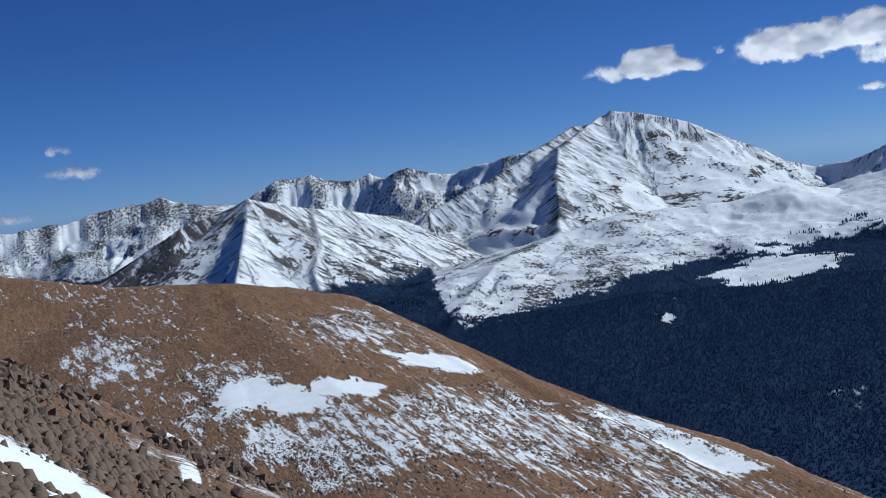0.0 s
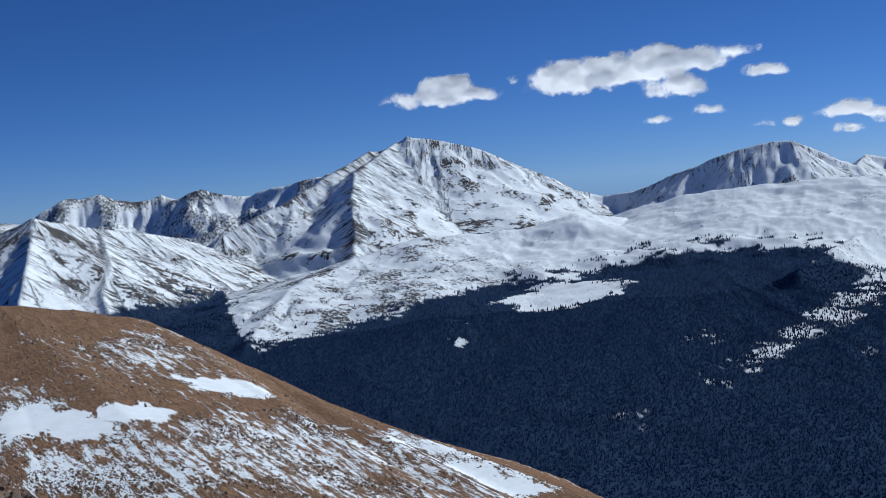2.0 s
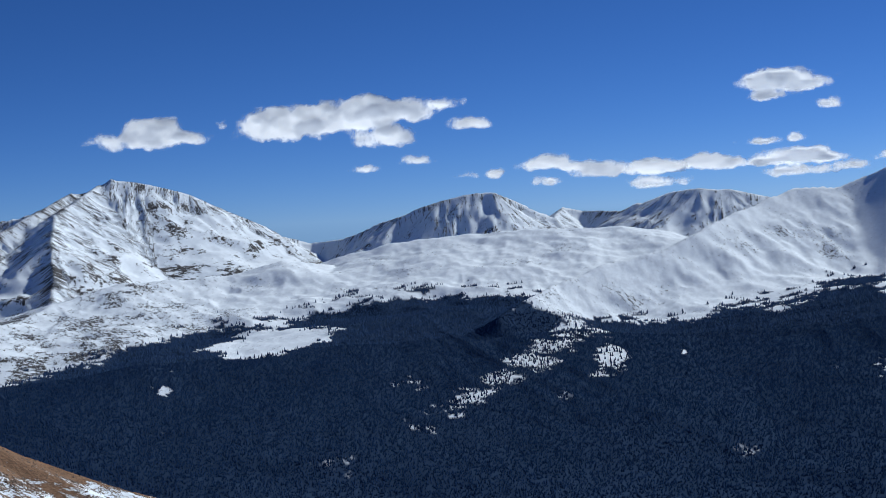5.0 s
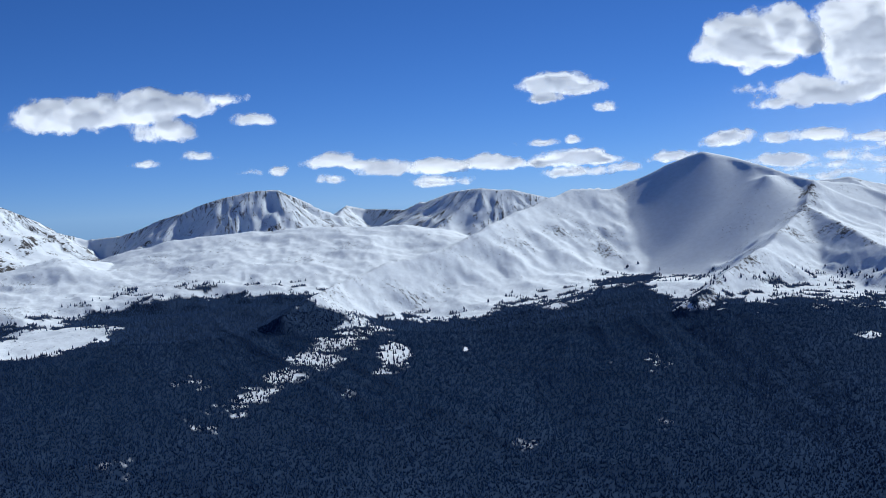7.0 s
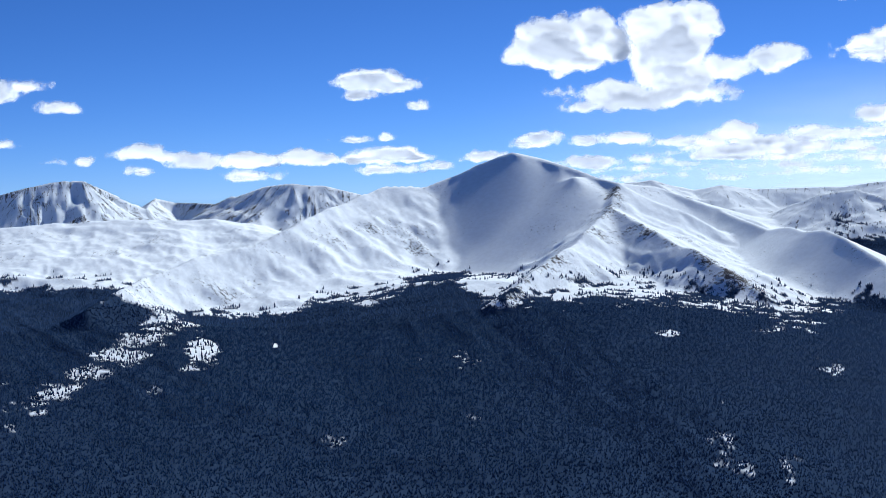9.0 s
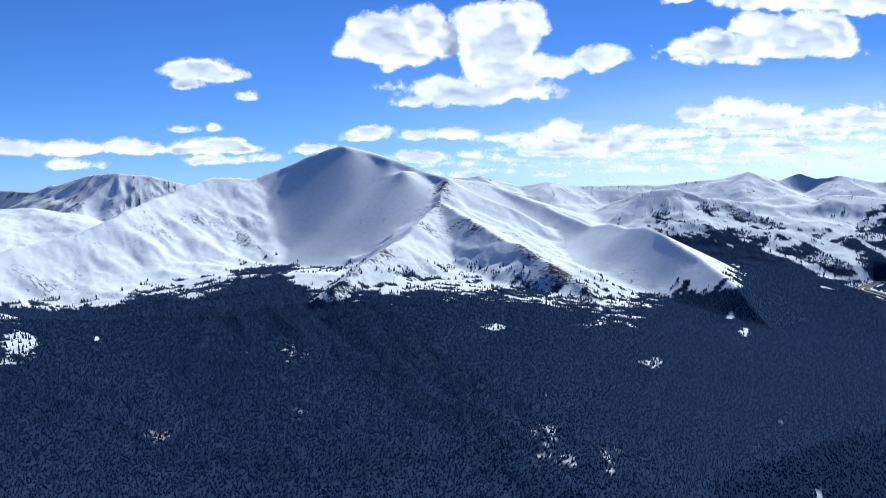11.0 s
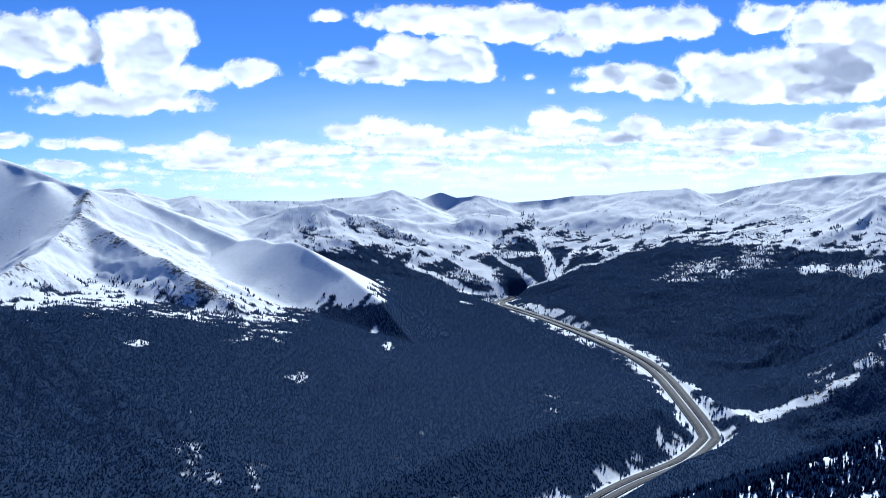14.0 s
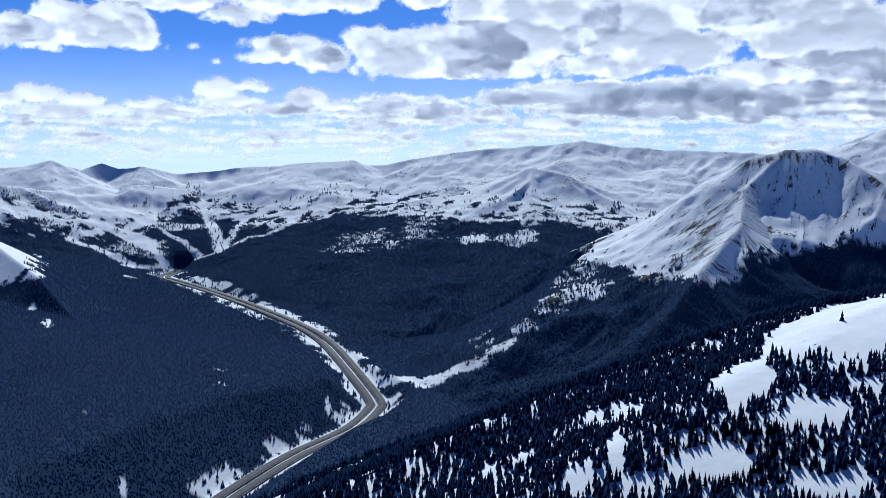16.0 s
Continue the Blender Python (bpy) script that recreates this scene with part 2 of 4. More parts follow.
ridge("peak_behind", [(3699, -73, 405), (3695, -187, 451), (3688, -298, 495), (3674, -437, 444)], (0.5, 0.3, 300), 0.4, (12, 90), 0.2, 3)
ridge("slope_right", [(1271, 587, -13), (1282, 484, 23), (1277, 373, 63), (1255, 253, 104), (1217, 177, 139), (1175, 111, 170), (1119, 50, 195), (1080, 14, 220), (1040, -28, 246), (997, -72, 265), (938, -149, 289), (900, -600, 330), (500, -1000, 372), (0, -1000, 380)], (0.1, 0.45, 500), 0.35, (4, 60), 0.0, 2, True)
ridge("slope_forest", [(-179, 2143, 75), (-35, 2150, 96), (21, 2150, 91), (124, 2247, 103), (247, 2337, 124), (394, 2367, 141), (534, 2340, 136), (748, 2333, 155), (943, 2315, 167), (1036, 2109, 144), (978, 2082, 140), (1184, 1972, 129), (1407, 1945, 140), (1621, 1837, 178), (1555, 1626, 137), (1490, 1686, 122), (1644, 1536, 121), (1740, 1263, 90), (1732, 1096, 84), (1690, 972, 64), (1552, 809, 26)], (0.09, 0.115, 300), 0.03, (8, 110), 0.1, 4)
ridge("hill_brown", [(-183, 378, 338), (-147, 383, 333), (-123, 381, 329), (-95, 378, 324), (-67, 384, 322), (-47, 392, 318), (-28, 399, 313), (-13, 405, 304), (5, 410, 293), (25, 419, 280), (52, 437, 264), (92, 461, 246), (112, 467, 236), (135, 471, 221), (169, 471, 199), (239, 462, 141), (313, 464, 43)], (0.16, 0.16, 100), 0.45, (1.2, 40), 0.5, 2, True)
ridge("slope_near", [(-400, -300, 300), (-380, -300, 300)], (0.5, 0.5, 30), 0.5, (0.5, 6), 0.6, 0)
NEAR_SLOPE = len(LAND) - 1
HIGHWAY = np.array([(1145, 593, -35), (1356, 592, -19), (1552, 587, -12), (1709, 564, -6), (1816, 565, 3), (1850, 575, 10), (1961, 643, 30), (2118, 741, 52), (2215, 823, 67), (2389, 988, 81), (2551, 1154, 92), (2657, 1282, 101), (2736, 1348, 102), (2842, 1357, 110), (2995, 1385, 117)], float)
STREAM = np.array([(2425, 1043, 61), (2378, 947, 49), (2252, 831, 34), (2113, 744, 19), (1998, 679, 1), (1908, 632, -14), (1854, 605, -25)], float)


def land_at(x, y):
    """Height, number of the ridge that it belongs to, and the rib pattern, for arrays of places."""
    to_road, road_z, run = line_at(x, y, HIGHWAY)
    z = road_z - 2 + 0.015 * to_road + 3 * (fbm(x / 90, y / 90, 3, 3) - 0.5)
    owner, rib = np.full(x.shape, -1), np.zeros_like(x)
    crest, down = x.copy(), y.copy()
    for i, spec in enumerate(LAND):
        pts = spec[1]
        reach = 2200 if np.hypot(*pts[0, :2]) > 700 else 900
        ok = (x > pts[:, 0].min() - reach) & (x < pts[:, 0].max() + reach) & (y > pts[:, 1].min() - reach) & (y < pts[:, 1].max() + reach)
        if not ok.any():
            continue
        h, g, cc, dd = ridge_at(x[ok], y[ok], *spec, seed=11 + 7 * i)
        zz, oo, gg, c0, d0 = z[ok], owner[ok], rib[ok], crest[ok], down[ok]
        up = h > zz
        gap = np.abs(h - zz)
        blend = np.clip(np.hypot(x[ok], y[ok]) / 250 - 3, 0, 9)          # snow rounds off the far creases
        zz = np.maximum(h, zz) + np.where(gap < blend, (blend - gap) ** 2 / (4 * blend + 1e-6), 0)
        oo[up], gg[up], c0[up], d0[up] = i, g[up], cc[up], dd[up]
        z[ok], owner[ok], rib[ok], crest[ok], down[ok] = zz, oo, gg, c0, d0
    # the slope under the viewer: falls to the right and ahead, and rolls off
    r = np.hypot(x, y)
    near = 343.3 - np.maximum(0.53 * x + 0.26 * y, -70) - 0.006 * np.maximum(0, r - 62) ** 2
    stones = 0.5 * (fbm(x / 2.2, y / 2.2, 4, 301, 0.6) - 0.5) + 2.5 * (fbm(x / 22, y / 22, 3, 305) - 0.5)
    near = np.where(r < 260, near + stones * smooth(r, 3, 25), -1e9)
    up = near > z
    z, owner, rib = np.where(up, near, z), np.where(up, NEAR_SLOPE, owner), np.where(up, 0.5, rib)
    bench = road_z + np.maximum(0, to_road - 24) * (0.7 - 0.42 * smooth(run, 1500, 1850)) + np.maximum(0, run - 1930) * 0.3       # the hillside closes over its far end
    cut = z > bench
    z = np.where(cut, bench, z)
    sunk = np.maximum(smooth(to_road, 14, 30), smooth(run, 1990, 2060))
    z = z * sunk + np.minimum(z, road_z - 0.6) * (1 - sunk)
    crest, down = np.where(owner == NEAR_SLOPE, x, crest), np.where(owner == NEAR_SLOPE, 7.6 * y, down)
    return z, owner, rib, crest, down


# ---- ground: one sheet round the viewer, finer ahead ----
VIEW = np.arange(-22.0, 98.0, 0.085)
BEARINGS = np.radians(np.concatenate([VIEW, np.arange(98.0, 338.0, 2.0)]))
RADII = np.concatenate([[0.05], np.geomspace(1.5, 60, 28, endpoint=False), np.linspace(60, 520, 125, endpoint=False),
                        np.linspace(520, 1200, 70, endpoint=False), np.linspace(1200, 4150, 290, endpoint=False), np.linspace(4150, 4985, 14)])
rr, bb = np.meshgrid(RADII, BEARINGS, indexing="ij")
GX, GY = rr * np.sin(bb), rr * np.cos(bb)
GZ, OWNER, RIB, CREST, DOWN = land_at(GX, GY)


def drifted(z, passes):
    """Heights as wind-packed snow rounds them: creases filled, crests planed."""
    for _ in range(passes):
        s = z.copy()
        s[:, 2:-2] = (z[:, :-4] + 2 * z[:, 1:-3] + 3 * z[:, 2:-2] + 2 * z[:, 3:-1] + z[:, 4:]) / 9
        z = s.copy()
        z[1:-1] = (s[:-2] + 2 * s[1:-1] + s[2:]) / 4
    return z


RELIEF = {"range_left": 16, "range_crags": 22, "peak_a": 4, "range_middle": 14, "peak_cornice": 10, "peak_pyramid": 4, "plateau_front": 7, "hill_knoll": 12, "hill_far": 9, "range_far": 7, "plateau_right": 6, "peak_c": 12, "peak_behind": 10}
rise = np.array([RELIEF.get(spec[0], 0.0) for spec in LAND] + [0.0])
PEAK_B = [i for i, spec in enumerate(LAND) if spec[0] == "peak_b"]
rise[PEAK_B[1]], rise[PEAK_B[3]] = 13, 13
folds = 1 - 2 * np.abs(2 * fbm(GX / 230, GY / 230, 2, 501, 0.5) - 1) + 0.5 * (1 - 2 * np.abs(2 * fbm(GX / 85, GY / 85, 3, 511, 0.55) - 1))
GZ = GZ + drifted(rise[OWNER], 3) * (folds - 0.6) * smooth(DOWN, 12, 110) * smooth(line_at(GX, GY, HIGHWAY)[0], 40, 160)          # ribs, scoops and hollows
SOFT = [i for i, spec in enumerate(LAND) if spec[0] in ("peak_b", "hill_dome")]
SOFT = [i for i in SOFT if i not in (PEAK_B[1], PEAK_B[3])]          # its two stony spurs stay sharp
soften = np.where(np.isin(OWNER, SOFT), smooth(DOWN, 8, 60), 0.0)
GZ = GZ + (drifted(GZ, 14) - GZ) * drifted(soften, 4)


# ---- what covers the ground ----
TREELINE = np.array([(-2.2, 155), (-0.8, 160), (0.6, 94), (1.9, 103), (5.1, 117), (7.2, 127), (9.5, 141), (11.4, 156), (12.9, 152), (14.4, 153), (16.1, 169), (17.8, 178), (19.3, 187), (24.8, 182), (27.3, 147), (29.6, 132), (31.7, 128), (33.4, 141), (35.4, 143), (37.4, 162), (39.4, 168), (40.4, 150), (42.4, 147), (44.9, 149), (46.5, 142), (48.3, 138), (50.0, 135), (51.9, 123), (54.2, 113), (55.7, 118), (56.6, 138), (58.8, 149), (62.9, 146), (65.8, 146), (66.8, 174), (67.8, 199), (69.2, 220), (71.4, 235), (73.5, 233), (75.0, 216), (76.8, 229), (77.5, 213), (79.7, 211), (81.8, 198), (84.3, 188), (86.7, 190), (88.7, 211), (91.5, 234), (93.9, 244)])   # bearing in degrees, height of the upper edge of the forest
CLEARINGS = [(572, 2303, 108, 162, 1.0), (636, 2270, 35, 68, 1.0), (329, 2008, 10, 30, 1.0), (1100, 1792, 4, 22, 1.0), (1037, 2008, 72, 100, 0.55), (940, 1920, 59, 88, 0.55), (854, 1836, 56, 70, 0.55), (777, 1769, 53, 68, 0.5), (709, 1714, 47, 60, 0.5), (646, 1661, 42, 52, 0.4), (587, 1601, 36, 45, 0.3), (977, 1805, 26, 78, 0.8), (928, 1721, 37, 60, 0.5), (1506, 1335, 17, 28, 0.7)]
CLEARINGS += [(1520, 1060, 31, 52, 0.4), (1150, 955, 19, 40, 0.35), (1094, 874, 18, 35, 0.3), (1218, 1102, 24, 48, 0.25), (1869, 1122, 9, 50, 0.9), (2004, 1232, 8, 18, 0.9), (1697, 755, 36, 68, 0.35), (2864, 917, 109, 142, 0.42), (2897, 664, 25, 48, 0.7), (3077, 1445, 101, 35, 0.7), (2860, 1463, 82, 102, 0.5), (2212, 335, 62, 112, 0.55), (1920, 549, 25, 22, 1.0), (1902, 505, 29, 32, 1.0)]
CLEARINGS += [(1910, 472, 25, 18, 1.0), (1927, 442, 25, 18, 1.0), (1950, 408, 25, 18, 1.0), (1994, 378, 30, 45, 0.55), (2067, 343, 40, 65, 0.55), (2101, 299, 41, 52, 0.6), (2024, 447, 26, 58, 0.35), (2025, 94, 34, 32, 0.7), (2888, 891, 135, 172, 0.48), (2974, 821, 59, 115, 0.52), (2872, 663, 38, 58, 0.85), (2898, 566, 50, 62, 0.7), (2091, 72, 89, 28, 0.4), (1749, 611, 5, 32, 1.0), (1259, 668, 4, 20, 1.0)]
CLEARINGS += [(1212, 1096, 27, 46, 0.31), (1120, 914, 24, 72, 0.34), (1130, 837, 17, 90, 0.27), (1517, 1073, 31, 78, 0.34), (1714, 767, 35, 80, 0.31), (1388, 791, 10, 20, 0.48), (1214, 1459, 31, 84, 0.24), (1018, 1226, 26, 34, 0.24), (1049, 1001, 24, 36, 0.24), (652, 1829, 44, 74, 0.27), (608, 1645, 40, 76, 0.26), (446, 1505, 35, 50, 0.24), (808, 1615, 22, 38, 0.27), (1252, 1505, 32, 64, 0.26), (1043, 1253, 27, 42, 0.26), (874, 1299, 26, 40, 0.24)]
MEADOWS = [(835, -45, 40, 110, 1.0), (806, -6, 20, 64, 1.0), (722, 20, 16, 52, 0.85), (662, -18, 16, 18, 0.95), (717, 87, 25, 24, 0.62), (638, 76, 6, 28, 0.95), (613, 30, 19, 20, 0.8), (608, 88, 11, 16, 0.75), (589, -25, 22, 12, 0.6), (649, 131, 19, 46, 0.42), (599, 56, 15, 14, 0.6), (857, 39, 14, 24, 0.5), (693, -44, 11, 20, 0.5)]
DRIFTS = [(-23, 280, 8, 7, 1.0), (-35, 274, 7, 8, 0.9), (-7, 320, 10, 8, 0.95), (-3, 317, 6, 5, 1.0), (-36, 243, 3, 6, 0.7), (-52, 262, 7, 11, 0.55), (57, 341, 12, 22, 0.85), (68, 339, 11, 6, 0.9), (40, 358, 5, 24, 0.8), (-80, 306, 19, 24, 0.48), (2, 268, 35, 44, 0.49), (-26, 255, 14, 24, 0.49), (-25, 347, 19, 32, 0.48), (43, 323, 29, 120, 0.47), (-49, 289, 19, 19, 0.5), (-95, 333, 13, 6, 0.3), (-26, 238, 23, 21, 0.54), (-31.3, 156.9, 10.2, 120, 0.53)]
DRIFTS += [(-7.8, 37.2, 0.6, 6, 0.6), (-6.2, 18.6, 1.4, 2.4, 1.0)]
DRIFTS += [(-43, 275, 8.6, 12, 1.0), (-24, 281, 8.7, 6, 1.0), (-33, 268, 6.7, 8, 0.95), (-5, 322, 9.3, 8, 0.9), (-36, 247, 4.3, 12, 0.7), (-16, 258, 12.7, 20, 0.52), (12, 258, 15.9, 28, 0.5), (60, 353, 16.2, 30, 0.62), (52, 374, 9.3, 6, 0.75), (-26, 333, 12.3, 18, 0.5), (3, 322, 3.3, 10, 0.8)]


def spots(x, y, rows, wobble):
    """How strongly places lie in round spots (x, y, half width across the view, half depth, strength)."""
    out = np.zeros_like(x)
    for i, (cx, cy, wide, deep, amount) in enumerate(rows):
        r = math.hypot(cx, cy)
        across = ((x - cx) * cy - (y - cy) * cx) / r / wide
        depth = ((x - cx) * cx + (y - cy) * cy) / r / deep
        near = np.abs(across) + np.abs(depth) < 5
        if near.any():
            e = np.hypot(across[near], depth[near])
            e = e + wobble * (fbm(x[near] * 2.2 / wide, y[near] * 2.2 / wide, 3, 40 + i) - 0.5)
            out[near] = np.maximum(out[near], amount * (1 - smooth(e, 0.75 if amount > 0.55 else 0.35, 1.15)))
    return out


names = [spec[0] for spec in LAND] + ["ground"]
NEAR_LAND = [i for i, n_ in enumerate(names) if n_ in ("hill_brown", "slope_near")]
FOREST_LAND = [i for i, n_ in enumerate(names) if n_ == "slope_forest"]
SPUR_LAND = [PEAK_B[1], PEAK_B[3]]
RIGHT_LAND = [i for i, n_ in enumerate(names) if n_ == "slope_right"]


# avalanche tracks that run down to the valley's head, each with its half width
CHUTES = [([(2990, 1650, 205), (2956, 1599, 196), (2887, 1499, 167), (2840, 1413, 142), (2815, 1384, 118)], 11),
          ([(2900, 1660, 190), (2822, 1629, 172), (2790, 1520, 140), (2765, 1435, 121)], 15),
          ([(3060, 1540, 208), (3027, 1507, 201), (2957, 1410, 171), (2872, 1322, 143)], 8),
          ([(3262, 1495, 247), (3150, 1425, 220), (3081, 1387, 201), (2990, 1330, 175), (2868, 1274, 152)], 14),
          ([(3202, 1346, 220), (3090, 1322, 200), (3004, 1298, 183), (2868, 1274, 152)], 10),
          ([(2850, 1340, 140), (2868, 1274, 152), (2982, 1253, 180), (3034, 1205, 195), (3120, 1180, 210)], 9),
          ([(2750, 1450, 121), (2804, 1384, 118), (2840, 1345, 130)], 12),
          ([(2688, 1254, 106), (2617, 1183, 99), (2574, 1122, 100)], 12)]


def tree_cover(x, y, z, owner):
    """How thick the forest stands, from 0 to 1."""
    bearing = np.degrees(np.arctan2(x, y))
    edge = np.interp(bearing, TREELINE[:, 0], TREELINE[:, 1])
    far_edge = np.interp(bearing, *zip((55, 205), (56.5, 211), (57.7, 224), (59, 195), (60.1, 182), (62.5, 186), (64.8, 232), (66, 215), (68.7, 201), (71, 236), (73.6, 242), (77.2, 228), (80.9, 234), (82.3, 216), (84, 205)))
    tracks = fbm((bearing + 0.06 * z) * 1.1, bearing * 0.25, 3, 73, 0.6)             # avalanche tracks, slanting down
    far_edge = far_edge - np.where(bearing < 63.5, 120 * smooth(tracks, 0.55, 0.66), 0)
    edge = np.where((np.hypot(x, y) > 2900) & (bearing > 55) & (bearing < 84), far_edge, edge)
    edge = edge + np.where(np.isin(owner, FOREST_LAND), 10, 0)                      # the wooded apron is closed up to its rim
    ragged = 24 * (fbm(x / 70, y / 70, 4, 71, 0.6) - 0.5) + 14 * (fbm(x / 16, y / 16, 2, 75) - 0.5)
    cover = smooth(edge + ragged - z, -2, 4)
    scrub = smooth(edge + 26 - z, 0, 20) * smooth(fbm(x / 38, y / 24, 3, 78, 0.6), 0.65, 0.68) * 0.9   # clumps higher up
    higher = np.where((np.hypot(x, y) > 2900) & (bearing > 54), smooth(edge + 75 - z, 0, 45), 0)
    scrub = np.maximum(scrub, higher * smooth(fbm(x / 30, y / 30, 4, 79, 0.6), 0.57, 0.63) * 0.9)     # dark thickets at the valley's head
    scrub = np.maximum(scrub, np.isin(owner, SPUR_LAND) * smooth(edge + 48 - z, 0, 30) * smooth(fbm(x / 24, y / 24, 4, 77, 0.6), 0.57, 0.62) * 0.9)
    cover = np.maximum(cover, scrub)
    gaps = smooth(fbm(x / 34, y / 34, 3, 81, 0.6), 0.74, 0.82) * 0.25
    open_ground = spots(x, y, CLEARINGS, 0.9)
    mottle = 0.5 * fbm(x / 8, y / 8, 3, 82, 0.6) + 0.5 * fbm(x / 28, y / 28, 2, 83)      # thin woods break up into patches
    cover = cover * (1 - gaps) * (1 - smooth(open_ground + 1.2 * (mottle - 0.5), 0.18, 0.66) * (0.55 + 0.45 * open_ground))
    to_road, _, run = line_at(x, y, HIGHWAY)
    to_road = to_road + np.maximum(0, run - 1930)
    margin = 17 + 24 * smooth(fbm(x / 45, y / 45, 3, 85), 0.48, 0.6)
    verge = 0.3 * smooth(fbm(x / 14, y / 14, 2, 86), 0.5, 0.6)
    cover = cover * smooth(to_road, 17, 20) * (verge + (1 - verge) * smooth(to_road - margin, -4, 8))
    head = np.hypot(x - 2890, y - 1390) < 520
    if head.any():
        hx, hy = x[head], y[head]
        sway, bare = 12 * (fbm(hx / 30, hy / 30, 3, 93) - 0.5), np.zeros_like(hx)
        for pts, half in CHUTES:
            away, _, _ = line_at(hx, hy, np.array(pts, float))
            bare = np.maximum(bare, 0.95 * (1 - smooth(away + sway, half * 0.7, half * 1.2)))
        cover[head] = cover[head] * (1 - bare)
    to_stream, _, _ = line_at(x, y, STREAM)
    cover = cover * (0.1 + 0.9 * smooth(to_stream - 46 * fbm(x / 30, y / 30, 3, 88) + 10, 0, 5))
    right = np.isin(owner, RIGHT_LAND)
    bays = 0.6 * fbm(x / 9, y / 9, 3, 91, 0.6) + 0.4 * fbm(x / 26, y / 26, 2, 92)
    meadow = spots(x, y, MEADOWS, 0.8)
    stand = 1 - (0.955 + 0.043 * meadow) * smooth(meadow + 1.7 * (bays - 0.5), 0.18, 0.42)
    cover = np.where(right, stand, cover)
    cover[(np.hypot(x, y) < 250) | np.isin(owner, NEAR_LAND)] = 0
    return cover


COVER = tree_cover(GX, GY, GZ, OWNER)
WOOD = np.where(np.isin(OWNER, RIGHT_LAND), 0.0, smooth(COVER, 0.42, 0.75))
owner_bare = np.array([spec[5] for spec in LAND] + [0.1])[OWNER]
BARE = owner_bare * (1 + 0.9 * (RIB - 0.75)) + 0.24 * (fbm(GX / 90, GY / 90, 4, 95, 0.6) - 0.5) * np.sqrt(owner_bare)
along, across = 0.37 * GX - 0.93 * GY, 0.93 * GX + 0.37 * GY     # the wind's way over the brown hill
drift = spots(GX, GY, DRIFTS, 1.2)
brown = np.isin(OWNER, [i for i, n_ in enumerate(names) if n_ == "hill_brown"])
thin = 0.28 * smooth(fbm(along / 45, across / 25, 3, 103), 0.42, 0.62)
BARE = np.where(brown, 1.18 - 1.43 * np.maximum(drift, thin), BARE)
near_ground = np.isin(OWNER, [i for i, n_ in enumerate(names) if n_ == "slope_near"])
BARE = np.where(near_ground, 0.95 - np.maximum(0.45 * smooth(fbm(along / 5, across / 2, 4, 107), 0.5, 0.68), 1.2 * drift), BARE)
rocky_crest = {"range_crags": 0.25, "range_left": 0.2, "range_middle": 0.2, "peak_a": 0.2, "plateau_right": 0.15, "range_far": 0.15}
crest_rock = np.array([rocky_crest.get(n_, 0.0) for n_ in names])
crest_rock[names.index("peak_c")] = 0.4          # its left ridge alone
spurs = [i for i, n_ in enumerate(names) if n_ == "peak_b"]
crest_rock[spurs[1]], crest_rock[spurs[3]] = 0.3, 0.3
BARE = BARE + crest_rock[OWNER] * (1 - smooth(DOWN, 6, 42)) * smooth(fbm(GX / 60, GY / 60, 3, 113, 0.6), 0.38, 0.62)
windward = np.isin(OWNER, [i for i, n_ in enumerate(names) if n_ in ("plateau_front", "peak_pyramid", "peak_a")])
BARE = BARE + np.where(windward, 0.06 * smooth(fbm(GX / 130, GY / 130, 3, 111), 0.4, 0.6), 0)
shoulder = np.isin(OWNER, [i for i, n_ in enumerate(names) if n_ == "plateau_front"]) * (1 - smooth(np.degrees(np.arctan2(GX, GY)), 8, 14))
BARE = BARE + shoulder * 0.4 * smooth(fbm(GX / 26, GY / 26, 4, 119, 0.65), 0.36, 0.62)
BARE = np.clip(BARE, -0.3, 1.5)
blown = np.isin(OWNER, [i for i, n_ in enumerate(names) if n_ in ("hill_knoll", "peak_b", "hill_dome", "plateau_front", "plateau_right", "hill_far", "range_crags", "range_left")])
BARE = BARE + np.where(blown, 0.75 * (fbm(GX / 75, GY / 75, 4, 117, 0.6) - 0.58), 0)
CREST, FALL = np.where(blown, GX, CREST), np.where(blown, 5.2 * GY, DOWN)         # wind-packed slopes have no streaks
rows_n, cols_n = GX.shape
idx = np.arange(rows_n * cols_n).reshape(rows_n, cols_n)
nxt = np.roll(idx, -1, 1)
QUADS = np.stack([idx[:-1], idx[1:], nxt[1:], nxt[:-1]], -1).reshape(-1, 4)[:, ::-1]
QUAD_OWNER = OWNER[:-1].reshape(-1)


def mesh_from(name, co, corners, per_face, mats, smooth_faces=False, fields=()):
    me = bpy.data.meshes.new(name)
    me.vertices.add(len(co))
    me.vertices.foreach_set("co", np.asarray(co, np.float32).ravel())
    me.loops.add(len(corners))
    me.loops.foreach_set("vertex_index", np.asarray(corners, np.int32).ravel())
    count = len(corners) // per_face
    me.polygons.add(count)
    me.polygons.foreach_set("loop_start", np.arange(0, count * per_face, per_face, dtype=np.int32))
    if smooth_faces:
        me.polygons.foreach_set("use_smooth", np.ones(count, bool))
    for key, field in fields:
        me.attributes.new(key, "FLOAT", "POINT").data.foreach_set("value", np.asarray(field, np.float32).ravel())
    me.materials.append(mats)
    me.update(calc_edges=True)
    return me


